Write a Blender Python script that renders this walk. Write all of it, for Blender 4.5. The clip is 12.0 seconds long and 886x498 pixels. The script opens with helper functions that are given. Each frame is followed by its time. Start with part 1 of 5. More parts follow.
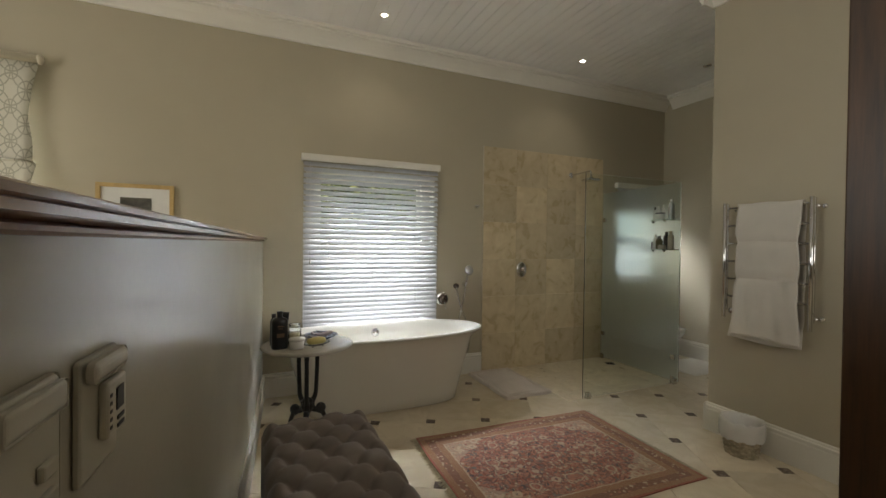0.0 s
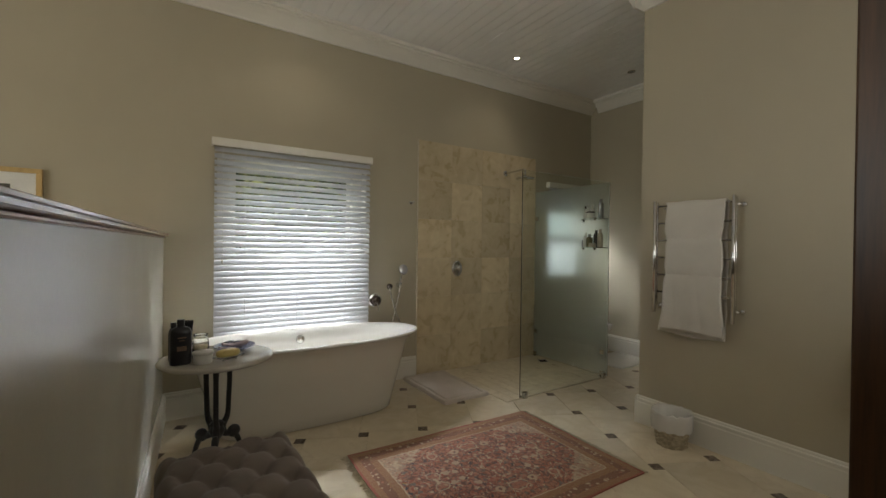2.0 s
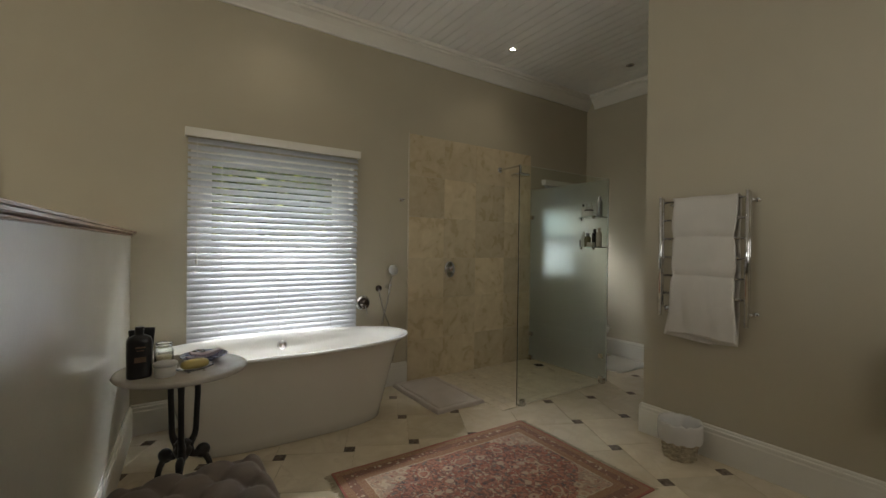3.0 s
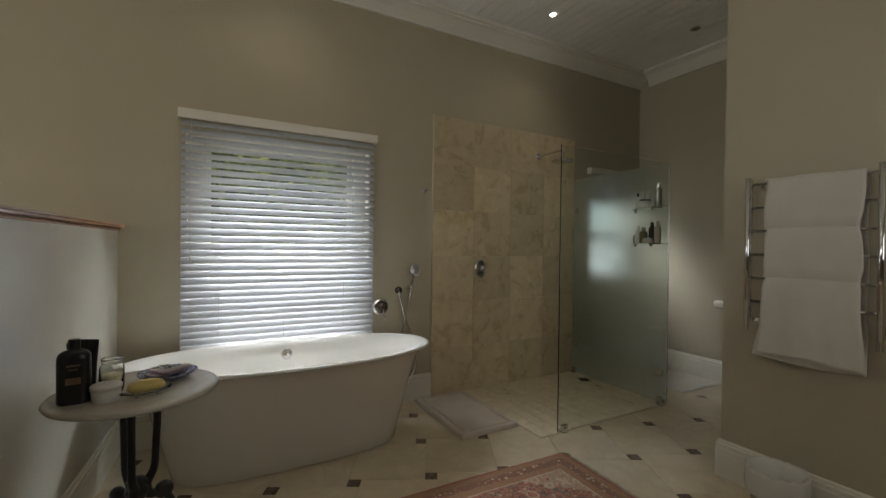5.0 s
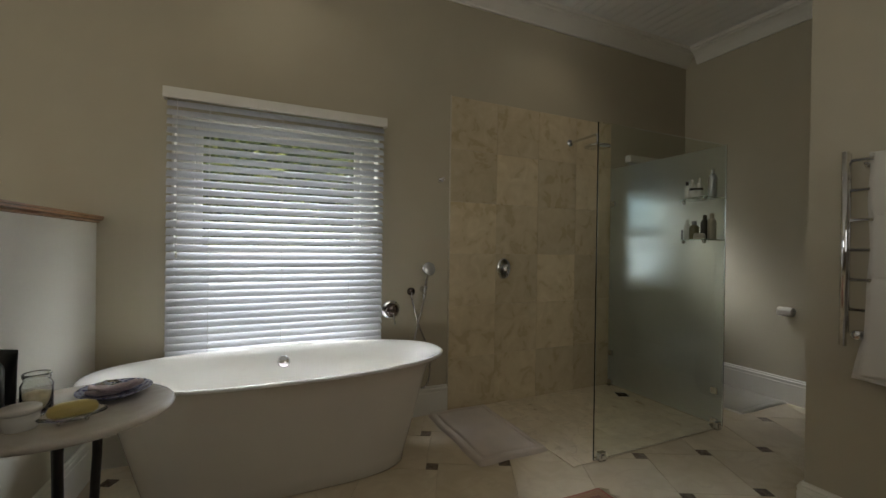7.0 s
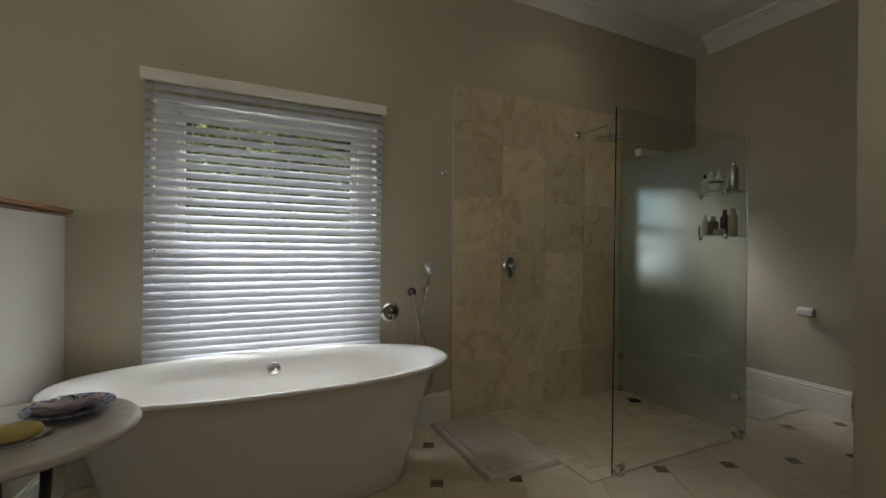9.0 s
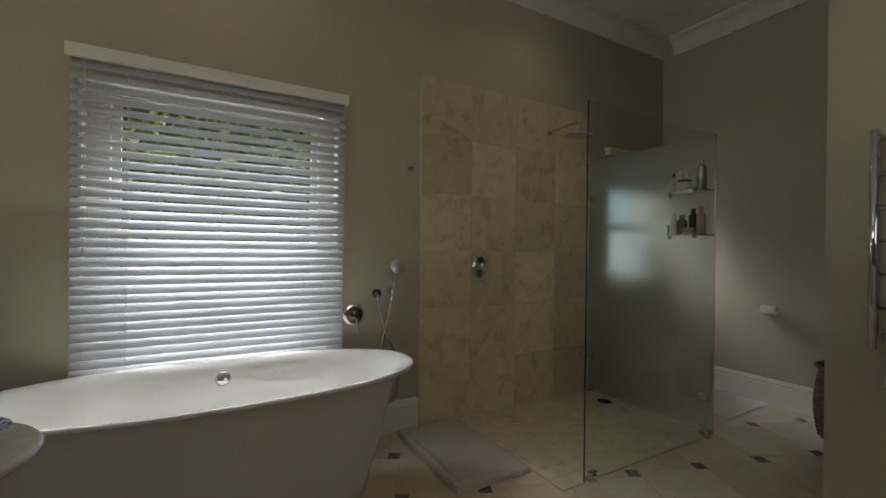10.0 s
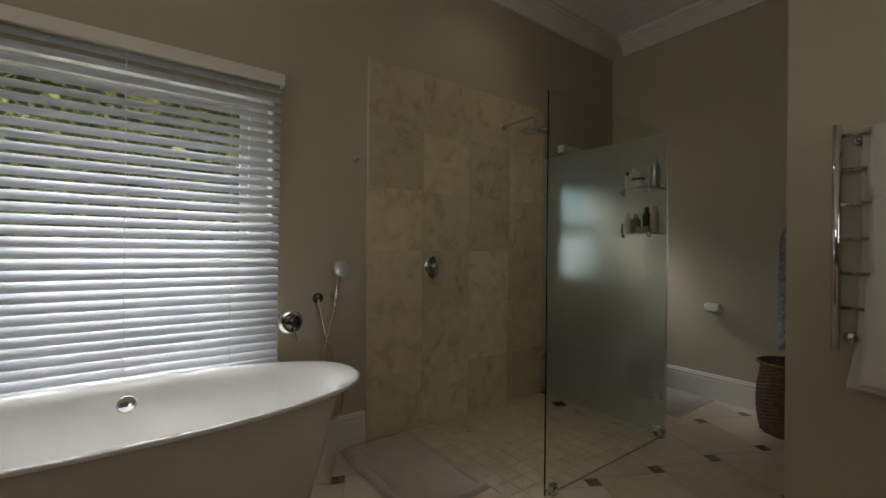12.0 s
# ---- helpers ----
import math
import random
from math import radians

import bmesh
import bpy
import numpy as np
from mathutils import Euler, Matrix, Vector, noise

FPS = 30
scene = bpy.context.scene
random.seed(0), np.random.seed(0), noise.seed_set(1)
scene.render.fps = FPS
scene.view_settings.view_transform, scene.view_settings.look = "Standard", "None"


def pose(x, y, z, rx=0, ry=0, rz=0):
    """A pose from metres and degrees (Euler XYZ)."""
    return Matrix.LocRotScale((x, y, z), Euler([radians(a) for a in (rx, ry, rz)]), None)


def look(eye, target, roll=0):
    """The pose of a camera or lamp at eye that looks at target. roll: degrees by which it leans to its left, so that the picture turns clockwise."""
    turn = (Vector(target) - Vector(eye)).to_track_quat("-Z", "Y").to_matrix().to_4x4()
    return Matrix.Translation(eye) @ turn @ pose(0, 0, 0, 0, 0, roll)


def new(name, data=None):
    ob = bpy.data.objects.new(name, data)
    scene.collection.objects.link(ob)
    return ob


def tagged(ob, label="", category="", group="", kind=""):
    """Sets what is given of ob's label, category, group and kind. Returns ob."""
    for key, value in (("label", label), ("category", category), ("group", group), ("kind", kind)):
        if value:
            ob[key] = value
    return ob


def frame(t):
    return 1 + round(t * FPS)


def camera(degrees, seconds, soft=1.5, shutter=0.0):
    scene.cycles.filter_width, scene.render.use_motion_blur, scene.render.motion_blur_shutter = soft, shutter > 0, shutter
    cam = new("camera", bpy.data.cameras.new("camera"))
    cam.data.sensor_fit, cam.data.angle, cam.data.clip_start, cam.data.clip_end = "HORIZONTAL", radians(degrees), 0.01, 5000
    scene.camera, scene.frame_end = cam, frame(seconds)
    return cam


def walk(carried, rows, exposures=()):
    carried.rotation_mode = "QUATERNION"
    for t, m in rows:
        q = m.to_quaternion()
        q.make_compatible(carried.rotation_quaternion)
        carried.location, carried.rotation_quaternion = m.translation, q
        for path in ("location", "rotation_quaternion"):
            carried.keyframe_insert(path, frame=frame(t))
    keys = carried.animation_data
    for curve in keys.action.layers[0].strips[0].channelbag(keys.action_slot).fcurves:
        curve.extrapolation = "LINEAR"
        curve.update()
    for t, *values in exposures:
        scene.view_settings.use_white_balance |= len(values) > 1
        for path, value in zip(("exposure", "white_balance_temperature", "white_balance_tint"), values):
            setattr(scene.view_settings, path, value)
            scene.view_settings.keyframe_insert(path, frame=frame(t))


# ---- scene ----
cam = camera(93.5, 12.0)
PATH = [
    (0, (-0.048, 0.165, 1.345), (0.735, 2.006, 1.323), 0.7),
    (0.5, (-0.06, 0.209, 1.34), (0.802, 2.014, 1.322), 0.7),
    (1, (-0.053, 0.255, 1.332), (0.893, 2.017, 1.316), 0.7),
    (1.5, (-0.03, 0.312, 1.319), (0.99, 2.032, 1.304), 0.7),
    (2, (0.005, 0.376, 1.317), (1.086, 2.059, 1.303), 0.7),
    (2.5, (0.059, 0.45, 1.31), (1.167, 2.115, 1.296), 0.7),
    (3, (0.107, 0.559, 1.301), (1.225, 2.217, 1.293), 0.7),
    (5, (0.453, 0.914, 1.277), (1.41, 2.671, 1.265), 0.7),
    (5.5, (0.545, 0.991, 1.261), (1.454, 2.773, 1.248), 0.7),
    (6, (0.637, 1.065, 1.249), (1.508, 2.865, 1.238), 0.7),
    (6.5, (0.671, 1.142, 1.24), (1.529, 2.948, 1.23), 0.7),
    (7, (0.694, 1.21, 1.242), (1.533, 3.025, 1.234), 0.8),
    (9, (0.733, 1.413, 1.212), (1.591, 3.22, 1.212), 0.7),
    (9.5, (0.769, 1.458, 1.207), (1.684, 3.237, 1.208), 0.7),
    (10, (0.816, 1.519, 1.206), (1.796, 3.263, 1.207), 0.7),
    (10.5, (0.867, 1.569, 1.213), (1.902, 3.28, 1.211), 0.6),
    (11, (0.913, 1.612, 1.21), (1.995, 3.295, 1.209), 0.6),
    (11.5, (0.918, 1.659, 1.201), (2.048, 3.309, 1.204), 0.6),
    (12, (0.915, 1.704, 1.203), (2.1, 3.315, 1.206), 0.6),
]
EXPOSURES = [(0.0, 1.2, 6480, 10), (3.0, 0.91, 6420, 10), (6.0, 0.7, 6330, 10), (9.0, 0.5, 6300, 10), (12.0, 0.34, 6420, 10)]
walk(cam, [(t, look(eye, target, roll)) for t, eye, target, roll in PATH], EXPOSURES)

# room: north wall face, east wall face, towel wall face and its end, west and south wall faces, ceiling height
N, E, T, TE, W, S, H = 4.065, 4.735, 2.98, 2.226, -4.2, -0.3, 3.26

# ---- daylight ----
world = bpy.data.worlds.new("sky")
world.use_nodes = True
scene.world = world
wn = world.node_tree.nodes
sky = wn.new("ShaderNodeTexSky")
sky.sky_type = "NISHITA"
sky.sun_disc = False
sky.sun_elevation = radians(52)
sky.sun_rotation = radians(200)
world.node_tree.links.new(sky.outputs["Color"], wn["Background"].inputs["Color"])
wn["Background"].inputs["Strength"].default_value = 0.08


def lamp(name, kind, place, target, power, colour, **more):
    data = bpy.data.lights.new(name, kind)
    data.energy, data.color = power, colour
    if "size" in more:
        data.shape, data.size, data.size_y = "RECTANGLE", more["size"][0], more["size"][1]
    if "angle" in more:
        data.angle = radians(more["angle"])
    if "spread" in more:
        data.spread = radians(more["spread"])
    if "spot" in more:
        data.spot_size, data.spot_blend, data.shadow_soft_size = radians(more["spot"]), 0.9, 0.03
    ob = new(name, data)
    ob.matrix_world = look(place, target)
    return ob


lamp("sun", "SUN", (3, -6, 9), (1, 6, 0), 2.5, (1.0, 0.95, 0.87), angle=1.0)
# skylight falling in at the three windows, from above the line of sight
lamp("window_sky", "AREA", (0.95, 5.6, 4.2), (0.9, 4.1, 1.3), 300, (0.91, 0.955, 1.0), size=(4.6, 1.7), spread=100)
lamp("nook_window_sky", "AREA", (3.3, 6.3, 4.0), (4.33, 4.05, 1.5), 24, (0.97, 0.98, 1.0), size=(2.4, 2.4), spread=70)
lamp("far_window_sky", "AREA", (-2.3, 5.0, 2.9), (-2.3, 3.9, 1.4), 60, (0.9, 0.95, 1.0), size=(1.3, 1.0))
# added fill through an unseen west opening, aimed up to lift walls and ceiling
lamp("west_fill_light", "AREA", (W - 0.3, 1.7, 1.75), (0, 1.8, 3.6), 25, (1.0, 0.97, 0.9), size=(2.2, 1.7))
# weak frontal fill added from the south, for the north wall and bath
lamp("south_fill_light", "AREA", (2.0, S - 0.35, 1.75), (1.8, 3.0, 2.6), 6, (1.0, 0.96, 0.88), size=(1.3, 1.3))
DOWNLIGHTS = ((0.855, 3.6), (2.955, 3.6))
for lx, ly in DOWNLIGHTS:
    lamp("downlight_bulb", "SPOT", (lx, ly, 3.24), (lx, ly, 0), 2.3, (1.0, 0.86, 0.66), spot=120)

# ---- materials ----
MATS = {}


def nodes_of(name):
    m = bpy.data.materials.new(name)
    m.use_nodes = True
    n, l = m.node_tree.nodes, m.node_tree.links
    return m, n, l, n["Principled BSDF"]


def mat(name, colour, rough=0.5, metal=0.0, vary=0.08, scale=6.0, bump=0.0, grain=80.0, spec=0.5, sheen=0.0, stretch=(1, 1, 1), coat=0.0, rand=0.0):
    """Plain paint, cloth, metal: a colour that wanders at two scales, with fine relief."""
    if name in MATS:
        return MATS[name]
    m, n, l, b = nodes_of(name)
    tc = n.new("ShaderNodeTexCoord")
    mp = n.new("ShaderNodeMapping")
    mp.inputs["Scale"].default_value = stretch
    l.new(tc.outputs["Object"], mp.inputs["Vector"])
    big, fine = n.new("ShaderNodeTexNoise"), n.new("ShaderNodeTexNoise")
    big.inputs["Scale"].default_value, fine.inputs["Scale"].default_value = scale, grain
    big.inputs["Detail"].default_value, fine.inputs["Detail"].default_value = 3, 4
    l.new(mp.outputs[0], big.inputs["Vector"])
    l.new(mp.outputs[0], fine.inputs["Vector"])
    add = n.new("ShaderNodeMath")
    add.operation = "MULTIPLY_ADD"
    add.inputs[1].default_value = 0.35
    l.new(fine.outputs["Fac"], add.inputs[0])
    l.new(big.outputs["Fac"], add.inputs[2])
    ramp = n.new("ShaderNodeMapRange")
    ramp.inputs["From Min"].default_value, ramp.inputs["From Max"].default_value = 0.4, 0.95
    ramp.inputs["To Min"].default_value, ramp.inputs["To Max"].default_value = 1 - vary, 1 + vary
    l.new(add.outputs[0], ramp.inputs["Value"])
    hsv = n.new("ShaderNodeHueSaturation")
    hsv.inputs["Color"].default_value = (*colour, 1)
    if rand:
        info, mul = n.new("ShaderNodeObjectInfo"), n.new("ShaderNodeMapRange")
        mul.inputs["To Min"].default_value, mul.inputs["To Max"].default_value = 1 - rand, 1 + rand
        l.new(info.outputs["Random"], mul.inputs["Value"])
        both = n.new("ShaderNodeMath")
        both.operation = "MULTIPLY"
        l.new(mul.outputs[0], both.inputs[0])
        l.new(ramp.outputs[0], both.inputs[1])
        l.new(both.outputs[0], hsv.inputs["Value"])
    else:
        l.new(ramp.outputs[0], hsv.inputs["Value"])
    l.new(hsv.outputs[0], b.inputs["Base Color"])
    b.inputs["Roughness"].default_value, b.inputs["Metallic"].default_value = rough, metal
    b.inputs["Specular IOR Level"].default_value = spec
    b.inputs["Sheen Weight"].default_value, b.inputs["Coat Weight"].default_value = sheen, coat
    rr = n.new("ShaderNodeMapRange")
    rr.inputs["To Min"].default_value, rr.inputs["To Max"].default_value = rough * 0.95, min(1, rough * 1.05)
    l.new(big.outputs["Fac"], rr.inputs["Value"])
    l.new(rr.outputs[0], b.inputs["Roughness"])
    if bump:
        bp = n.new("ShaderNodeBump")
        bp.inputs["Strength"].default_value, bp.inputs["Distance"].default_value = bump, 0.002
        l.new(fine.outputs["Fac"], bp.inputs["Height"])
        l.new(bp.outputs[0], b.inputs["Normal"])
    MATS[name] = m
    return m


def stone(name, light, dark, rough, scale, rand=0.12, coat=0.0, vein=(0.3, 0.25, 0.18)):
    """Travertine or marble: clouds, pits and a few veins, each piece a little different."""
    if name in MATS:
        return MATS[name]
    m, n, l, b = nodes_of(name)
    tc, info = n.new("ShaderNodeTexCoord"), n.new("ShaderNodeObjectInfo")
    comb = n.new("ShaderNodeVectorMath")
    comb.operation = "MULTIPLY_ADD"
    l.new(info.outputs["Random"], comb.inputs[0])
    comb.inputs[1].default_value = (37, 53, 71)
    l.new(tc.outputs["Object"], comb.inputs[2])
    cloud, wisp, pit = (n.new("ShaderNodeTexNoise") for _ in range(3))
    for node, s, d in ((cloud, scale, 6), (wisp, scale * 0.45, 8), (pit, scale * 22, 3)):
        node.inputs["Scale"].default_value, node.inputs["Detail"].default_value = s, d
        l.new(comb.outputs[0], node.inputs["Vector"])
    cloud.inputs["Distortion"].default_value, wisp.inputs["Distortion"].default_value = 0.8, 1.6
    r = n.new("ShaderNodeValToRGB")
    r.color_ramp.elements[0].position, r.color_ramp.elements[1].position = 0.33, 0.68
    r.color_ramp.elements[0].color, r.color_ramp.elements[1].color = (*dark, 1), (*light, 1)
    l.new(cloud.outputs["Fac"], r.inputs["Fac"])
    v = n.new("ShaderNodeValToRGB")
    for e, p, c in zip((v.color_ramp.elements[0], v.color_ramp.elements[1]), (0.47, 0.5), (0.0, 1.0)):
        e.position, e.color = p, (c, c, c, 1)
    for p, c in ((0.5, 0.35), (0.53, 0.0)):
        e = v.color_ramp.elements.new(p)
        e.color = (c, c, c, 1)
    v.color_ramp.elements[0].color = v.color_ramp.elements[-1].color = (0, 0, 0, 1)
    l.new(wisp.outputs["Fac"], v.inputs["Fac"])
    mix = n.new("ShaderNodeMix")
    mix.data_type = "RGBA"
    l.new(v.outputs["Color"], mix.inputs["Factor"])
    l.new(r.outputs["Color"], mix.inputs["A"])
    mix.inputs["B"].default_value = (*vein, 1)
    hsv, mr = n.new("ShaderNodeHueSaturation"), n.new("ShaderNodeMapRange")
    mr.inputs["To Min"].default_value, mr.inputs["To Max"].default_value = 1 - rand, 1 + rand
    l.new(info.outputs["Random"], mr.inputs["Value"])
    l.new(mr.outputs[0], hsv.inputs["Value"])
    l.new(mix.outputs["Result"], hsv.inputs["Color"])
    l.new(hsv.outputs[0], b.inputs["Base Color"])
    b.inputs["Coat Weight"].default_value = coat
    rr = n.new("ShaderNodeMapRange")
    rr.inputs["To Min"].default_value, rr.inputs["To Max"].default_value = rough * 0.7, rough * 1.4
    l.new(cloud.outputs["Fac"], rr.inputs["Value"])
    l.new(rr.outputs[0], b.inputs["Roughness"])
    bp = n.new("ShaderNodeBump")
    bp.inputs["Strength"].default_value, bp.inputs["Distance"].default_value = 0.12, 0.001
    l.new(pit.outputs["Fac"], bp.inputs["Height"])
    l.new(bp.outputs[0], b.inputs["Normal"])
    MATS[name] = m
    return m


def glass(name, colour, rough=0.0, ior=1.45):
    m, n, l, b = nodes_of(name)
    b.inputs["Base Color"].default_value = (*colour, 1)
    b.inputs["Transmission Weight"].default_value, b.inputs["IOR"].default_value = 1.0, ior
    b.inputs["Roughness"].default_value = rough
    MATS[name] = m
    return m


def glow(name, colour, strength):
    m, n, l, b = nodes_of(name)
    b.inputs["Base Color"].default_value = (*colour, 1)
    b.inputs["Emission Color"].default_value, b.inputs["Emission Strength"].default_value = (*colour, 1), strength
    return m


WALL = mat("wall_paint", (0.475, 0.424, 0.312), 0.55, vary=0.03, scale=1.5, bump=0.12, grain=220)
HALF = mat("half_wall_paint", (0.63, 0.605, 0.525), 0.2, vary=0.04, scale=3, bump=0.08, grain=60)
WHITE = mat("white_trim", (0.78, 0.75, 0.67), 0.35, vary=0.03, scale=3, bump=0.05)
CEIL = mat("ceiling_boards", (0.86, 0.845, 0.82), 0.4, vary=0.04, scale=2, bump=0.1)
FLOOR = stone("cream_marble", (0.76, 0.665, 0.5), (0.655, 0.555, 0.395), 0.16, 5, rand=0.07, vein=(0.66, 0.56, 0.41))
INSERT = stone("brown_insert", (0.24, 0.185, 0.14), (0.1, 0.075, 0.055), 0.2, 30, rand=0.3, vein=(0.3, 0.26, 0.22))
GROUT = mat("grout", (0.62, 0.53, 0.385), 0.9, vary=0.12, scale=9, bump=0.2)
TRAV = stone("travertine", (0.69, 0.585, 0.4), (0.565, 0.455, 0.28), 0.28, 8, rand=0.16, vein=(0.64, 0.53, 0.35))
TUBW = mat("white_enamel", (0.82, 0.8, 0.75), 0.08, vary=0.01, scale=2, coat=0.3)
CHROME = mat("chrome", (0.72, 0.72, 0.73), 0.07, 1.0, vary=0.03)
WOODCAP = mat("varnished_cap", (0.36, 0.18, 0.085), 0.3, vary=0.2, scale=4, grain=40, bump=0.1, stretch=(8, 0.6, 8), coat=0.8)
DOORW = mat("dark_door_wood", (0.075, 0.034, 0.014), 0.4, vary=0.5, scale=5, grain=30, bump=0.15, stretch=(9, 9, 0.6))
CLEAR = glass("clear_glass", (0.93, 0.98, 0.95))
FROST = glass("frosted_glass", (0.93, 0.95, 0.925), 0.31)
fn, fl = FROST.node_tree.nodes, FROST.node_tree.links
haze, both = fn.new("ShaderNodeBsdfTranslucent"), fn.new("ShaderNodeMixShader")
haze.inputs["Color"].default_value = (0.8, 0.86, 0.82, 1)
both.inputs["Fac"].default_value = 0.12
fl.new(fn["Principled BSDF"].outputs[0], both.inputs[1])
fl.new(haze.outputs[0], both.inputs[2])
fl.new(both.outputs[0], fn["Material Output"].inputs["Surface"])
PANE = glass("window_glass", (0.98, 1.0, 0.99))
OPAL, nn, ll, bb = nodes_of("obscured_glass")
bb.inputs["Base Color"].default_value = (0.85, 0.87, 0.86, 1)
bb.inputs["Roughness"].default_value = 0.25
tr, mx = nn.new("ShaderNodeBsdfTranslucent"), nn.new("ShaderNodeMixShader")
tr.inputs["Color"].default_value = (0.7, 0.72, 0.72, 1)
mx.inputs["Fac"].default_value = 0.85
ll.new(bb.outputs[0], mx.inputs[1])
ll.new(tr.outputs[0], mx.inputs[2])
ll.new(mx.outputs[0], nn["Material Output"].inputs["Surface"])

# ---- mesh helpers ----


def finish(name, bm, material, parent=None, label="", smooth=False):
    me = bpy.data.meshes.new(name)
    bmesh.ops.recalc_face_normals(bm, faces=bm.faces)
    bm.to_mesh(me)
    bm.free()
    if material:
        me.materials.append(material)
    if smooth:
        me.shade_smooth()
    ob = new(name, me)
    if parent:
        ob.parent = parent
    if label:
        ob["label"] = label
    return ob


def part(name, bm, material, parent, label="", smooth=False):
    return finish(name, bm, material, parent, label, smooth)


def thing(name, label, category, place=(0, 0, 0), turn=0.0, group="", kind=""):
    ob = new(name)
    ob.matrix_world = pose(*place, 0, 0, turn)
    return tagged(ob, label, category, group, kind)


def box(x0, y0, z0, x1, y1, z1, bevel=0.0, bm=None, seg=2):
    own = bmesh.new()
    bmesh.ops.create_cube(own, size=1, matrix=Matrix.Translation(((x0 + x1) / 2, (y0 + y1) / 2, (z0 + z1) / 2)) @ Matrix.Diagonal((abs(x1 - x0), abs(y1 - y0), abs(z1 - z0), 1)))
    if bevel:
        bmesh.ops.bevel(own, geom=own.edges[:], offset=bevel, segments=seg, affect="EDGES", profile=0.5)
    return merge(bm, own) if bm else own


def merge(bm, other):
    me = bpy.data.meshes.new("join")
    other.to_mesh(me)
    other.free()
    bm.from_mesh(me)
    bpy.data.meshes.remove(me)
    return bm


def shift(bm, m):
    bmesh.ops.transform(bm, matrix=m, verts=bm.verts)
    return bm


def lathe(profile, seg=32, closed=False, sx=1.0, sy=1.0):
    """Turns (radius, height) pairs round the z axis."""
    bm = bmesh.new()
    rings = []
    for r, z in profile:
        if r < 1e-6:
            rings.append([bm.verts.new((0, 0, z))])
        else:
            rings.append([bm.verts.new((r * sx * math.cos(2 * math.pi * k / seg), r * sy * math.sin(2 * math.pi * k / seg), z)) for k in range(seg)])
    for a, b in zip(rings, rings[1:]):
        for k in range(seg):
            k2 = (k + 1) % seg
            if len(a) == 1 and len(b) > 1:
                bm.faces.new((a[0], b[k], b[k2]))
            elif len(b) == 1 and len(a) > 1:
                bm.faces.new((a[k], a[k2], b[0]))
            elif len(a) > 1:
                bm.faces.new((a[k], a[k2], b[k2], b[k]))
    return bm


def spline(pts, n=8):
    """Points on a smooth line through the given ones."""
    pts = [Vector(p) for p in pts]
    out = []
    for i in range(len(pts) - 1):
        p0, p1, p2, p3 = pts[max(i - 1, 0)], pts[i], pts[i + 1], pts[min(i + 2, len(pts) - 1)]
        for k in range(n):
            t = k / n
            out.append(0.5 * ((2 * p1) + (p2 - p0) * t + (2 * p0 - 5 * p1 + 4 * p2 - p3) * t * t + (3 * p1 - p0 - 3 * p2 + p3) * t ** 3))
    out.append(pts[-1])
    return out


def tube(pts, radius, seg=10, radii=None, flat=1.0):
    """A round bar along a line of points, with closed ends."""
    bm = bmesh.new()
    pts = [Vector(p) for p in pts]
    rings, side = [], None
    for i, p in enumerate(pts):
        d = (pts[min(i + 1, len(pts) - 1)] - pts[max(i - 1, 0)]).normalized()
        if side is None:
            side = d.orthogonal().normalized()
        side = (side - d * side.dot(d)).normalized()
        up = d.cross(side)
        r = radii[i] if radii else radius
        rings.append([bm.verts.new(p + r * (math.cos(2 * math.pi * k / seg) * side + flat * math.sin(2 * math.pi * k / seg) * up)) for k in range(seg)])
    for a, b in zip(rings, rings[1:]):
        for k in range(seg):
            bm.faces.new((a[k], a[(k + 1) % seg], b[(k + 1) % seg], b[k]))
    bm.faces.new(rings[0])
    bm.faces.new(rings[-1])
    return bm


def extrude(profile, p0, p1, out):
    """A moulding: (out, up) pairs swept from p0 to p1; out: the horizontal direction that it stands proud in."""
    bm = bmesh.new()
    p0, p1, out = Vector(p0), Vector(p1), Vector(out)
    a = [bm.verts.new(p0 + out * u + Vector((0, 0, v))) for u, v in profile]
    b = [bm.verts.new(p1 + out * u + Vector((0, 0, v))) for u, v in profile]
    for k in range(len(profile)):
        k2 = (k + 1) % len(profile)
        bm.faces.new((a[k], a[k2], b[k2], b[k]))
    bm.faces.new(a)
    bm.faces.new(b)
    return bm


def wall_with_holes(name, a0, a1, z0, z1, near, far, holes, along, material, label):
    """A wall along x or y, with rectangular openings (a0, a1, z0, z1) that go through it."""
    bm = bmesh.new()
    cuts = sorted({a0, a1, *[h[0] for h in holes], *[h[1] for h in holes]})
    for lo, hi in zip(cuts, cuts[1:]):
        spans, z = [], z0
        for h in sorted((h for h in holes if h[0] <= lo and h[1] >= hi), key=lambda h: h[2]):
            spans.append((z, h[2]))
            z = h[3]
        spans.append((z, z1))
        for s0, s1 in spans:
            if s1 - s0 > 1e-4:
                if along == "x":
                    box(lo, near, s0, hi, far, s1, bm=bm)
                else:
                    box(near, lo, s0, far, hi, s1, bm=bm)
    bmesh.ops.remove_doubles(bm, verts=bm.verts, dist=1e-5)
    return tagged(finish(name, bm, material), label, "wall", kind="structure")


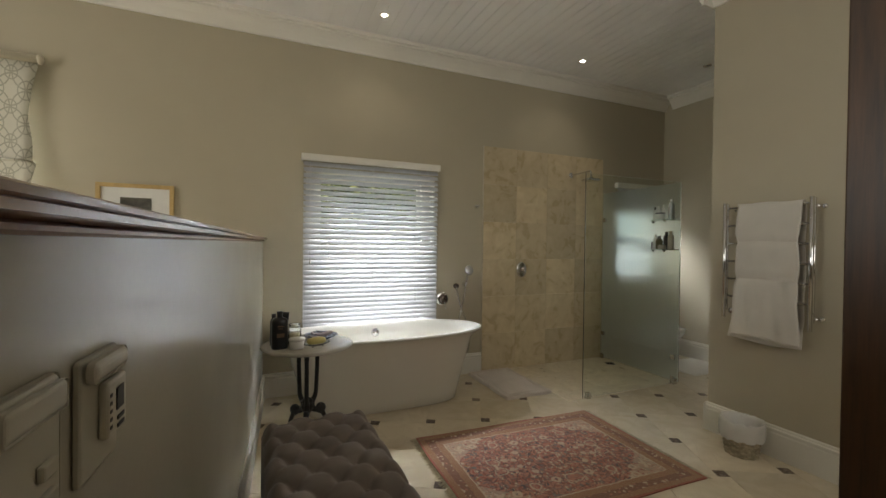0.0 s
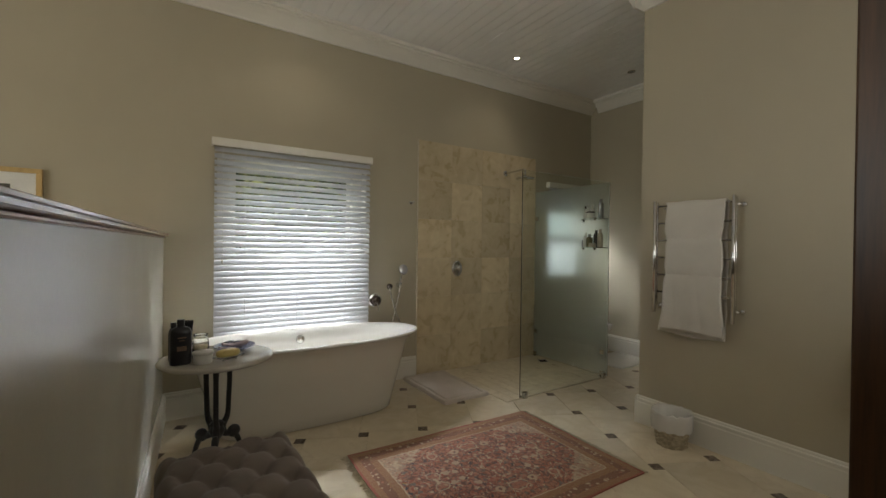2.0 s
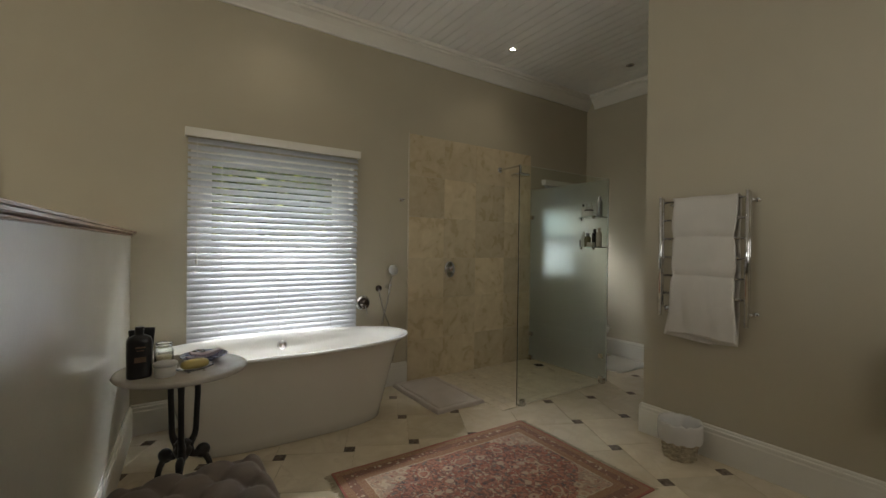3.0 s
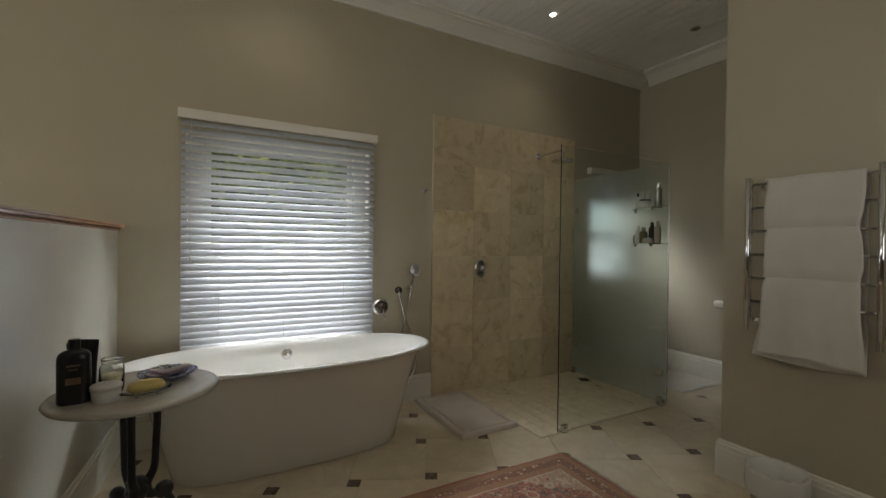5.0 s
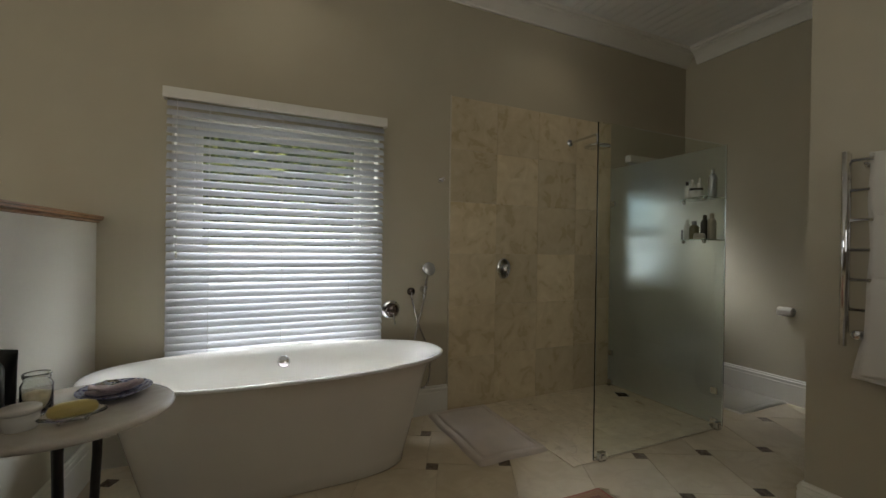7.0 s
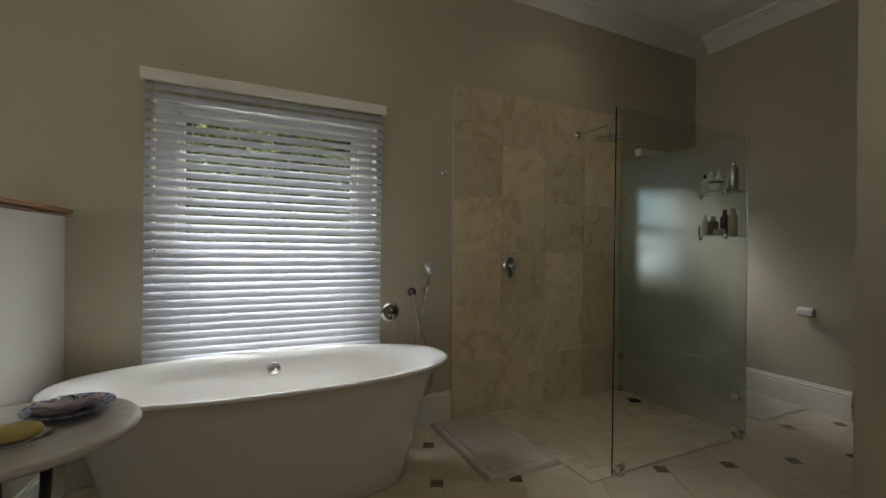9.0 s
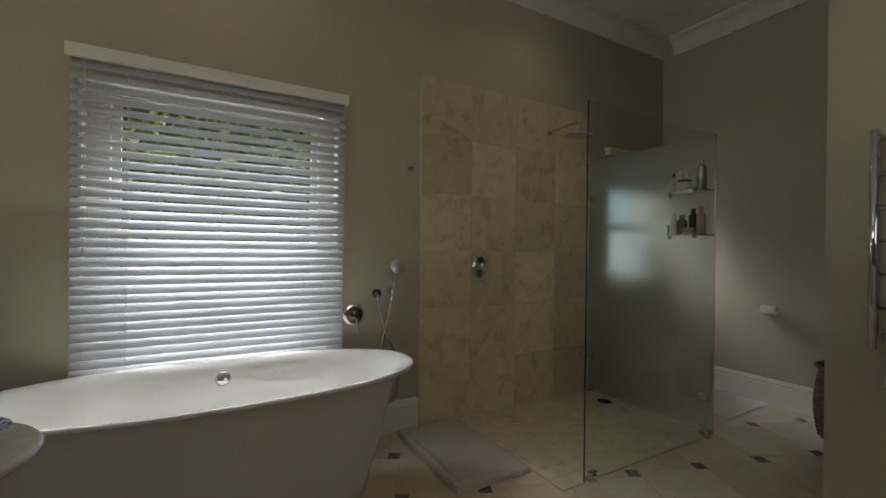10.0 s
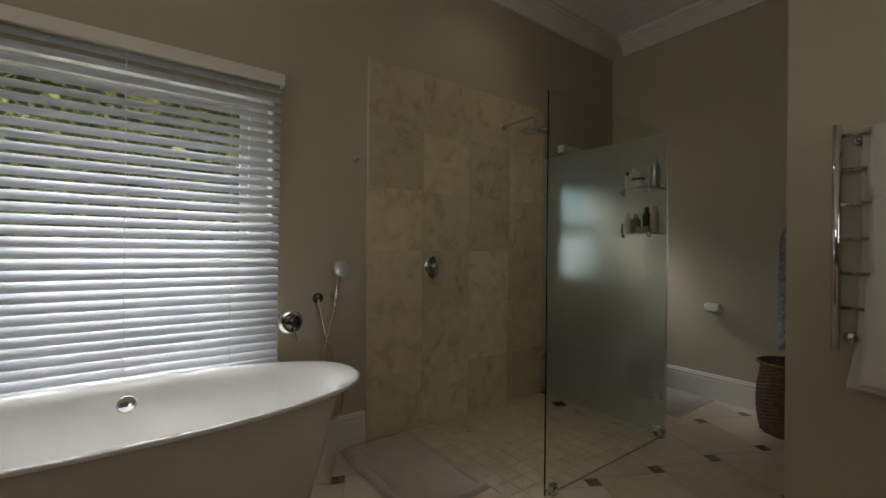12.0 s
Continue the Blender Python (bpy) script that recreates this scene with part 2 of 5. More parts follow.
# ---- the shell of the room ----
WIN = (0.275, 1.512, 0.48, 2.02)
NOOK = (3.95, 4.7, 0.885, 2.05)
FARW = (-2.95, -1.68, 0.85, 2.52)
wall_with_holes("wall_north", W - 0.2, E + 0.2, 0, H, N, N + 0.24, [WIN, NOOK, FARW], "x", WALL, "olive-beige painted plaster wall with three windows")
wall_with_holes("wall_east", 0.8, N, 0, H, E, E + 0.2, [], "y", WALL, "olive-beige painted plaster wall beside the toilet")
wall_with_holes("wall_towel", S, TE, 0, H, T, T + 0.2, [], "y", WALL, "olive-beige painted wall that carries the towel rail")
wall_with_holes("wall_nook_south", T + 0.2, E, 0, H, 0.8, 1.0, [], "x", WALL, "olive-beige painted plaster wall")
# the west wall's opening is out of view, added to let the fill in
wall_with_holes("wall_west", -1.8, N, 0, H, W - 0.2, W, [(0.6, 2.8, 0.9, 2.6)], "y", WALL, "olive-beige painted plaster wall with an unseen opening added for fill light")
# second hole is invented, only a way in for the south fill
wall_with_holes("wall_south", W, T, 0, H, S - 0.15, S, [(0.1, 1.02, 0, 2.08), (1.35, 2.65, 1.1, 2.4)], "x", WALL, "olive-beige painted wall with a doorway and an unseen opening added for fill light")
wall_with_holes("wall_hall", W, T + 0.2, 0, H, -1.8, -1.6, [], "x", WALL, "olive-beige painted wall of the hall")
wall_with_holes("wall_hall_side", -1.6, S, 0, H, T, T + 0.2, [], "y", WALL, "olive-beige painted wall of the hall")

# grooved board ceiling, boards along y
bm = bmesh.new()
x = W - 0.2
while x < E + 0.2:
    box(x + 0.003, -1.8, H + 0.004, x + 0.1, N + 0.24, H + 0.03, bm=bm)
    x += 0.103
box(W - 0.2, -1.8, H + 0.009, E + 0.2, N + 0.24, H + 0.2, bm=bm)
tagged(finish("ceiling", bm, CEIL), "white painted tongue-and-groove board ceiling", "ceiling", kind="structure")

# cornice
CORN = [(0, 0), (0, -0.155), (0.018, -0.155), (0.022, -0.14), (0.03, -0.125), (0.05, -0.09), (0.08, -0.055), (0.1, -0.045), (0.1, -0.03), (0.118, -0.025), (0.122, 0.003), (0, 0.003)]
for p0, p1, out in (((W, N, H), (E, N, H), (0, -1, 0)), ((E, 1.0, H), (E, N - 0.123, H), (-1, 0, 0)), ((T, S, H), (T, TE, H), (-1, 0, 0)),
                    ((T - 0.122, TE, H), (T + 0.2, TE, H), (0, 1, 0)), ((W, S, H), (W, N - 0.123, H), (1, 0, 0)), ((W + 0.123, S, H), (T - 0.123, S, H), (0, 1, 0))):
    tagged(finish("cornice", extrude(CORN, p0, p1, out), WHITE), "white moulded plaster cornice", "cornice", kind="structure")

# baseboards
BASE = [(0, 0), (0.02, 0), (0.02, 0.158), (0.017, 0.162), (0.017, 0.172), (0.02, 0.176), (0.019, 0.186), (0.012, 0.19), (0.012, 0.198), (0.007, 0.206), (0, 0.206)]
for p0, p1, out in (((-0.06, N, 0), (2.058, N, 0), (0, -1, 0)), ((3.72, N, 0), (E, N, 0), (0, -1, 0)), ((E, 1.0, 0), (E, N - 0.021, 0), (-1, 0, 0)),
                    ((T, S, 0), (T, TE, 0), (-1, 0, 0)), ((T - 0.02, TE, 0), (T + 0.2, TE, 0), (0, 1, 0)), ((W, N, 0), (-0.3, N, 0), (0, -1, 0)),
                    ((1.1, S, 0), (T - 0.021, S, 0), (0, 1, 0)), ((W, S, 0), (W, N - 0.021, 0), (1, 0, 0)), ((T + 0.2, 1.0, 0), (T + 0.2, TE, 0), (1, 0, 0))):
    tagged(finish("baseboard", extrude(BASE, p0, p1, out), WHITE), "tall white moulded baseboard", "baseboard", kind="structure")

# half-height wall, a little out of square, with a varnished cap
HW_TURN = math.degrees(math.atan(0.047))
half = thing("half_wall", "off-white half-height dividing wall with varnished cap", "wall", (-0.068, N, 0), -HW_TURN, kind="structure")
part("wall_body", box(-0.14, -4.2, 0, 0, -0.001, 1.348), HALF, half)
CAPP = [(-0.175, 1.37), (-0.17, 1.36), (-0.155, 1.355), (-0.15, 1.348), (0.0, 1.348), (0.012, 1.3485), (0.016, 1.352), (0.014, 1.357), (0.008, 1.36), (0.02, 1.3625), (0.03, 1.365), (0.0315, 1.3725), (0.028, 1.3745), (0.033, 1.3765), (0.034, 1.383), (0.03, 1.3855), (-0.165, 1.3855), (-0.172, 1.38)]
part("cap", extrude(CAPP, (0, -4.2, 0), (0, -0.002, 0), (1, 0, 0)), WOODCAP, half, "varnished brown wooden cap")
part("baseboard", extrude(BASE, (0, -4.2, 0), (0, -0.021, 0), (1, 0, 0)), WHITE, half)

# ---- outside ----
bm = bmesh.new()
bmesh.ops.create_grid(bm, x_segments=40, y_segments=40, size=400)
shift(bm, Matrix.Translation((0, 0, -0.35)))
tagged(finish("ground", bm, mat("lawn", (0.07, 0.09, 0.03), 0.9, vary=0.4, scale=3, bump=0.5)), "green garden ground outside the windows", "ground", kind="structure")
rng = random.Random(4)


def foliage(name, centres, size, count, material, label):
    vs, fs = [], []
    for _ in range(count):
        cx, cy, cz, rx, ry, rz = rng.choice(centres)
        d = Vector((rng.gauss(0, 1), rng.gauss(0, 1), rng.gauss(0, 1))).normalized() * rng.uniform(0.6, 1.05)
        p = Vector((cx + d.x * rx, cy + d.y * ry, cz + d.z * rz))
        if p.y < 5.7 or p.z < -0.35:
            continue
        q = Euler((rng.uniform(-1, 1), rng.uniform(-1, 1), rng.uniform(0, 6.3))).to_matrix()
        s = size * rng.uniform(0.6, 1.3)
        i = len(vs)
        for u, v, w in ((-1, 0, 0), (-0.3, 0.35, 0.1), (0.4, 0.3, 0.1), (1, 0, 0), (0.4, -0.3, 0.1), (-0.3, -0.35, 0.1)):
            vs.append(p + q @ Vector((u, v, w)) * s)
        fs.append(tuple(range(i, i + 6)))
    me = bpy.data.meshes.new(name)
    me.from_pydata(vs, [], fs)
    me.materials.append(material)
    return tagged(new(name, me), label, "foliage", kind="stuff")


LEAF, nn, ll, bb = nodes_of("leaf")
geo, rampl = nn.new("ShaderNodeNewGeometry"), nn.new("ShaderNodeValToRGB")
rampl.color_ramp.elements[0].color, rampl.color_ramp.elements[1].color = (0.05, 0.075, 0.02, 1), (0.3, 0.31, 0.09, 1)
ll.new(geo.outputs["Random Per Island"], rampl.inputs["Fac"])
ll.new(rampl.outputs["Color"], bb.inputs["Base Color"])
bb.inputs["Roughness"].default_value = 0.5
# bumpy sheet behind the leaves, coloured dark as their shaded depth; hides the sky
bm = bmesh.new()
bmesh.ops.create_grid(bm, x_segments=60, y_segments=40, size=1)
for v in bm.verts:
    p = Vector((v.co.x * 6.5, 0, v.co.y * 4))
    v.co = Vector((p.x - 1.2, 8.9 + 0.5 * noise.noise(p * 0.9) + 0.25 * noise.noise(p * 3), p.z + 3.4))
tagged(finish("hedge_backing", bm, mat("shade_dark_backing", (0.035, 0.05, 0.015), 0.9, vary=0.8, scale=7, grain=30, bump=1.0)), "dark green backing sheet, standing for shade behind the garden shrubs", "foliage", kind="stuff")
foliage("garden_hedge", [(x0 + rng.uniform(-0.3, 0.3), rng.uniform(7.4, 8.6), rng.uniform(0.2, 5.5), 1.0, 0.7, 1.0) for x0 in list(np.linspace(-6, 4.2, 32)) * 2], 0.075, 26000, LEAF, "dense green garden shrubs outside the windows")

# ---- bath ----


def bath_ring(bm, hx, hy, z, power, seg=72, cx=0.0, cy=0.0):
    ring = []
    for k in range(seg):
        a = 2 * math.pi * k / seg
        c, s = math.cos(a), math.sin(a)
        ring.append(bm.verts.new((cx + hx * math.copysign(abs(c) ** (2 / power), c), cy + hy * math.copysign(abs(s) ** (2 / power), s), z)))
    return ring


def bridge(bm, rings, close_last=False):
    for a, b in zip(rings, rings[1:]):
        for k in range(len(a)):
            k2 = (k + 1) % len(a)
            bm.faces.new((a[k], a[k2], b[k2], b[k]))
    if close_last:
        bm.faces.new(rings[-1])


bath = thing("bathtub", "white freestanding enamel bathtub with flared rim", "bathtub", (0.888, 3.636, 0))
bm = bmesh.new()
shell = [(0.625, 0.25, 0.002, 3.4), (0.64, 0.26, 0.012, 3.4), (0.655, 0.269, 0.08, 3.3), (0.705, 0.293, 0.25, 3.2), (0.755, 0.318, 0.42, 3.0), (0.775, 0.331, 0.49, 2.9), (0.803, 0.35, 0.54, 2.7),
         (0.865, 0.378, 0.575, 2.45), (0.896, 0.392, 0.586, 2.35), (0.905, 0.397, 0.589, 2.3), (0.907, 0.399, 0.592, 2.3), (0.907, 0.399, 0.6, 2.3), (0.903, 0.396, 0.604, 2.3), (0.889, 0.385, 0.605, 2.3), (0.855, 0.363, 0.592, 2.4), (0.805, 0.335, 0.565, 2.5),
         (0.768, 0.306, 0.495, 2.6), (0.732, 0.286, 0.37, 2.7), (0.68, 0.26, 0.22, 2.8), (0.62, 0.215, 0.15, 2.8), (0.5, 0.14, 0.125, 2.6), (0.25, 0.06, 0.12, 2.2)]
# outside of the same enamel, with shade and warm floor bounce in its colour
bridge(bm, [bath_ring(bm, hx, hy, z * 1.013, p) for hx, hy, z, p in shell[:10]])
part("outer_shell", bm, mat("floor_toned_enamel", (0.7, 0.655, 0.575), 0.14, vary=0.02, scale=2, coat=0.2), bath, "enamelled outside, its colour toned by the warm floor reflection", True)
bm = bmesh.new()
bridge(bm, [bath_ring(bm, hx, hy, z * 1.013, p) for hx, hy, z, p in shell[9:]], True)
part("basin", bm, TUBW, bath, smooth=True)
bm = shift(lathe([(0.0, 0.018), (0.025, 0.018), (0.034, 0.013), (0.037, 0.004), (0.037, 0.0), (0.0, 0.0)], 24), Matrix.Translation((0, 0.305, 0.525)) @ Matrix.Rotation(radians(72), 4, "X"))
part("overflow", bm, CHROME, bath, "round chrome overflow cover", True)

# ---- shower screen ----
screen = thing("shower_screen", "frameless clear and frosted glass shower screen", "shower screen", (2.52, 3.03, 0))
pane = part("front_panel", box(0, 0, 0.012, 1.2, 0.01, 1.985, 0.002), CLEAR, screen, "clear glass panel")
pane.visible_shadow = False
pane = part("side_panel", box(1.19, 0.012, 0.012, 1.2, 1.033, 1.985, 0.002), FROST, screen, "frosted glass panel")
pane.visible_shadow = False
for cx, cy, cz, turn in ((0.06, 0, 0.03, 0), (1.14, 0, 0.03, 0), (1.195, 0.06, 0.03, 90), (1.195, 0.06, 0.25, 90), (1.195, 1.0, 1.66, 90), (1.195, 1.0, 0.3, 90), (1.195, 1.0, 0.03, 90)):
    bm = box(-0.024, -0.012, -0.024, 0.024, 0.022, 0.024, 0.003)
    box(-0.012, -0.02, -0.012, 0.012, -0.012, 0.012, 0.003, bm=bm)
    if cz < 0.1:
        box(-0.024, -0.012, -0.03, 0.024, 0.05, -0.024, 0.001, bm=bm)
    part("clamp", shift(bm, pose(cx, cy, cz, 0, 0, turn)), CHROME, screen, "small square chrome clamp")
SHELFG = glass("shelf_glass", (0.75, 0.9, 0.84))
for z in (1.61, 1.316):
    bm = bmesh.new()
    pts = [(1.188, 0.012), (1.188, 0.33), (1.13, 0.315), (1.05, 0.24), (0.99, 0.13), (0.975, 0.012)]
    lo = [bm.verts.new((u, v, z)) for u, v in pts]
    hi = [bm.verts.new((u, v, z + 0.008)) for u, v in pts]
    bm.faces.new(lo), bm.faces.new(hi)
    for k in range(6):
        bm.faces.new((lo[k], lo[(k + 1) % 6], hi[(k + 1) % 6], hi[k]))
    part("corner_shelf", bm, SHELFG, screen, "small glass corner shelf").visible_shadow = False
    for u, v in ((1.17, 0.3), (1.0, 0.03)):
        part("shelf_stud", shift(lathe([(0, -0.012), (0.011, -0.012), (0.013, 0), (0.013, 0.018), (0, 0.018)], 16), Matrix.Translation((u, v, z - 0.008))), CHROME, screen)

# ---- windows ----


def window(name, hole, rail_at, label, opal=(), jamb=0.0):
    """jamb: how much broader than usual the upright members of the frame are."""
    x0, x1, z0, z1 = hole
    w = thing(name, label, "window", kind="structure")
    bm = bmesh.new()
    y0, y1 = N + 0.1, N + 0.16
    for a in ((x0, z0, x0 + jamb + 0.045, z1), (x1 - jamb - 0.045, z0, x1, z1), (x0 + jamb + 0.045, z1 - 0.05, x1 - jamb - 0.045, z1), (x0 + jamb + 0.045, z0, x1 - jamb - 0.045, z0 + 0.05)):
        box(a[0], y0, a[1], a[2], y1, a[3], 0.004, bm=bm)
    part("window_frame", bm, WHITE, w)
    xa, xb = x0 + jamb, x1 - jamb
    for k, (za, zb) in enumerate(((z0 + 0.05, rail_at), (rail_at, z1 - 0.05))):
        ya = y0 + 0.008 + 0.024 * k
        bm = bmesh.new()
        for a in ((xa + 0.046, za, xa + 0.085, zb), (xb - 0.085, za, xb - 0.046, zb), (xa + 0.085, za, xb - 0.085, za + 0.045), (xa + 0.085, zb - 0.04, xb - 0.085, zb)):
            box(a[0], ya, a[1], a[2], ya + 0.022, a[3], 0.003, bm=bm)
        sash = part("sash", bm, WHITE, w)
        pane = part("pane", box(xa + 0.08, ya + 0.009, za + 0.04, xb - 0.08, ya + 0.013, zb - 0.035), OPAL if k in opal else PANE, sash)
        pane.visible_shadow = k in opal
    part("window_sill", box(x0, N + 0.001, z0 - 0.001, x1, N + 0.1, z0 + 0.018, 0.004), WHITE, w)
    for a in ((x0, z0 + 0.019, x0 + 0.012, z1), (x1 - 0.012, z0 + 0.019, x1, z1), (x0 + 0.013, z1 - 0.012, x1 - 0.013, z1)):
        part("reveal_lining", box(a[0], N + 0.002, a[1], a[2], N + 0.099, a[3]), WHITE, w)
    return w


window("window_1", WIN, 1.17, "white painted sash window above the bathtub", jamb=0.06)
window("window_2", NOOK, 1.43, "small white painted sash window above the toilet", (0,))
window("window_3", FARW, 1.7, "white painted sash window behind the roman blind")

# venetian blinds
SLAT, nn, ll, bb = nodes_of("blind_slat")
bb.inputs["Base Color"].default_value = (0.69, 0.69, 0.69, 1)
bb.inputs["Roughness"].default_value = 0.7
bb.inputs["Specular IOR Level"].default_value = 0.2
tr, mx = nn.new("ShaderNodeBsdfTranslucent"), nn.new("ShaderNodeMixShader")
tr.inputs["Color"].default_value = (0.62, 0.62, 0.635, 1)
mx.inputs["Fac"].default_value = 0.55
ll.new(bb.outputs[0], mx.inputs[1])
ll.new(tr.outputs[0], mx.inputs[2])
ll.new(mx.outputs[0], nn["Material Output"].inputs["Surface"])
CORD = mat("blind_cord", (0.75, 0.74, 0.7), 0.8)


def slat_mesh(width, depth=0.05, crown=0.004):
    bm = bmesh.new()
    rows = []
    for side in (0.0014, -0.0014):
        for k in range(6):
            u = -0.5 + k / 5
            z = crown * (1 - 4 * u * u) + side
            rows.append((bm.verts.new((-width / 2, u * depth, z)), bm.verts.new((width / 2, u * depth, z))))
    order = rows[:6] + rows[6:][::-1]
    for a, b in zip(order, order[1:] + order[:1]):
        bm.faces.new((a[0], a[1], b[1], b[0]))
    bm.faces.new([r[0] for r in order])
    bm.faces.new([r[1] for r in order][::-1])
    return bm


def venetian(label, x0, x1, top, z_low, pitch, tilt, raised):
    """top: the valance's upper edge. pitch: between slats at the foot, where the ladder hangs slack. raised: slats that lie stacked at the foot of the drop."""
    b = thing("venetian_blind", label, "blind", ((x0 + x1) / 2, N - 0.036, 0))
    w = x1 - x0
    bm = box(-w / 2 - 0.014, -0.026, top - 0.062, w / 2 + 0.014, -0.012, top, 0.003)
    for sx in (-w / 2 - 0.014, w / 2):
        box(sx, -0.011, top - 0.062, sx + 0.014, 0.034, top, 0.002, bm=bm)
    part("valance", bm, WHITE, b)
    part("head_rail", box(-w / 2 + 0.003, -0.01, top - 0.05, w / 2 - 0.003, 0.034, top - 0.004, 0.002), WHITE, b)
    zs, z = [], top - 0.085
    while z > z_low:
        zs.append((z, tilt))
        z -= pitch + 0.007 * (z - 0.7)
    zs += [(z_low - 0.008 * k, 3) for k in range(raised)]
    first = None
    for z, a in zs:
        jig = random.Random(int(z * 1e4))
        if first is None:
            first = part("slat", slat_mesh(w - 0.01), SLAT, b)
            sl = first
        else:
            sl = new("slat", first.data)
            sl.parent = b
        sl.matrix_local = pose(jig.uniform(-0.001, 0.001), 0.004, z, a + jig.uniform(-0.2, 0.2), jig.uniform(-0.015, 0.015), 0)
    zl = zs[-1][0] - 0.03
    part("bottom_rail", box(-w / 2 + 0.005, -0.02, zl - 0.008, w / 2 - 0.005, 0.03, zl + 0.008, 0.004), WHITE, b)
    for cx in ((-0.42, -0.02, 0.4) if w > 1 else (-0.22, 0.22)):
        for cy in (-0.022, 0.03):
            part("ladder_cord", tube([(cx * w / 1.28, cy, zl), (cx * w / 1.28, cy, top - 0.05)], 0.0011, 5), CORD, b)
    if w > 1:
        part("tilt_cord", tube([(-w / 2 + 0.06, -0.03, 1.19), (-w / 2 + 0.06, -0.03, top - 0.06)], 0.0015, 6), CORD, b)
        part("tassel", shift(lathe([(0, -0.02), (0.007, -0.018), (0.005, 0.01), (0, 0.016)], 10), Matrix.Translation((-w / 2 + 0.06, -0.03, 1.18))), WHITE, b)
    return b


venetian("white slatted venetian blind lowered over the bath window", 0.25, 1.535, 2.132, 0.5, 0.0422, 51, 0)
venetian("white slatted venetian blind half raised over the toilet", 3.9, 4.7, 2.125, 1.86, 0.036, 62, 12)

# roman blind on the far window
FABRIC, nn, ll, bb = nodes_of("trellis_fabric")
tc, nz, sp = nn.new("ShaderNodeTexCoord"), nn.new("ShaderNodeTexNoise"), nn.new("ShaderNodeSeparateXYZ")
nz.inputs["Scale"].default_value = 400
ll.new(tc.outputs["Object"], sp.inputs[0])


def fmath(op, a, b=None):
    k = nn.new("ShaderNodeMath")
    k.operation = op
    for i, v in enumerate((a, b)):
        if isinstance(v, (int, float)):
            k.inputs[i].default_value = v
        elif v is not None:
            ll.new(v, k.inputs[i])
    return k.outputs[0]


def loops(shift_x, shift_z, radius, wide):
    """Thin rings on a lattice 0.16 m wide and 0.24 m high."""
    u = fmath("SUBTRACT", fmath("FRACT", fmath("ADD", fmath("MULTIPLY", sp.outputs[0], 6.2), shift_x + 40)), 0.5)
    v = fmath("SUBTRACT", fmath("FRACT", fmath("ADD", fmath("MULTIPLY", sp.outputs[2], 4.2), shift_z)), 0.5)
    r = fmath("SQRT", fmath("ADD", fmath("MULTIPLY", u, u), fmath("MULTIPLY", v, v)))
    return fmath("LESS_THAN", fmath("ABSOLUTE", fmath("SUBTRACT", r, radius)), wide)


lines = fmath("MAXIMUM", fmath("MAXIMUM", loops(0, 0, 0.47, 0.022), loops(0.5, 0.5, 0.47, 0.022)), fmath("MAXIMUM", loops(0.5, 0, 0.2, 0.02), loops(0, 0.5, 0.28, 0.02)))
rp = nn.new("ShaderNodeMix")
rp.data_type = "RGBA"
rp.inputs["A"].default_value, rp.inputs["B"].default_value = (0.7, 0.67, 0.57, 1), (0.46, 0.44, 0.35, 1)
ll.new(lines, rp.inputs["Factor"])
ll.new(rp.outputs["Result"], bb.inputs["Base Color"])
bb.inputs["Roughness"].default_value = 0.9
bpn = nn.new("ShaderNodeBump")
bpn.inputs["Strength"].default_value, bpn.inputs["Distance"].default_value = 0.2, 0.001
ll.new(nz.outputs["Fac"], bpn.inputs["Height"])
ll.new(bpn.outputs[0], bb.inputs["Normal"])
rb = thing("roman_blind", "cream roman blind with a grey trellis pattern", "blind", (-2.32, N - 0.06, 0))
bm = tube([(-0.82, 0, 2.615), (0.8, 0, 2.615)], 0.028, 16)
merge(bm, shift(lathe([(0, 0), (0.034, 0), (0.036, 0.008), (0.028, 0.016), (0.024, 0.022), (0, 0.026)], 20), pose(0.79, 0, 2.615, 0, 90, 0)))
part("head_pole", bm, mat("cream_pole", (0.72, 0.66, 0.52), 0.4), rb, "cream painted pole with a turned end", True)
bm = bmesh.new()
prof = [(0.0, 2.6), (-0.012, 2.4), (-0.02, 2.2), (-0.012, 2.02), (-0.03, 1.9), (-0.05, 1.885), (-0.045, 1.9), (-0.03, 1.87), (-0.055, 1.78), (-0.06, 1.66), (-0.03, 1.62), (-0.02, 1.66)]
cols = []
for k in range(25):
    u = k / 24
    row = []
    for i, (py, pz) in enumerate(prof):
        edge = -0.02 * math.sin(pz * 9) * max(0, u - 0.85) / 0.15 - (0.035 * (2.6 - pz) if u > 0.9 and pz > 1.88 else 0)
        row.append(bm.verts.new((-0.8 + 1.57 * u + edge, py + 0.004 * math.sin(u * 40 + i), pz)))
    cols.append(row)
for a, b in zip(cols, cols[1:]):
    for i in range(len(prof) - 1):
        bm.faces.new((a[i], b[i], b[i + 1], a[i + 1]))
fab = part("fabric", bm, FABRIC, rb, smooth=True)
sol = fab.modifiers.new("thick", "SOLIDIFY")
sol.thickness = 0.003

# framed picture on the north wall
pic = thing("picture_frame", "pale wooden frame with white mount and dark print", "picture", (-0.97, N - 0.015, 1.6))
PALE = mat("pale_frame_wood", (0.55, 0.38, 0.16), 0.4, vary=0.12, scale=6, stretch=(6, 6, 1), bump=0.1)
bm = bmesh.new()
for a in ((-0.25, 0.15, 0.25, 0.18), (-0.25, -0.18, 0.25, -0.15), (-0.25, -0.15, -0.22, 0.15), (0.22, -0.15, 0.25, 0.15)):
    box(a[0], -0.012, a[1], a[2], 0.012, a[3], 0.002, bm=bm)
part("frame", bm, PALE, pic)
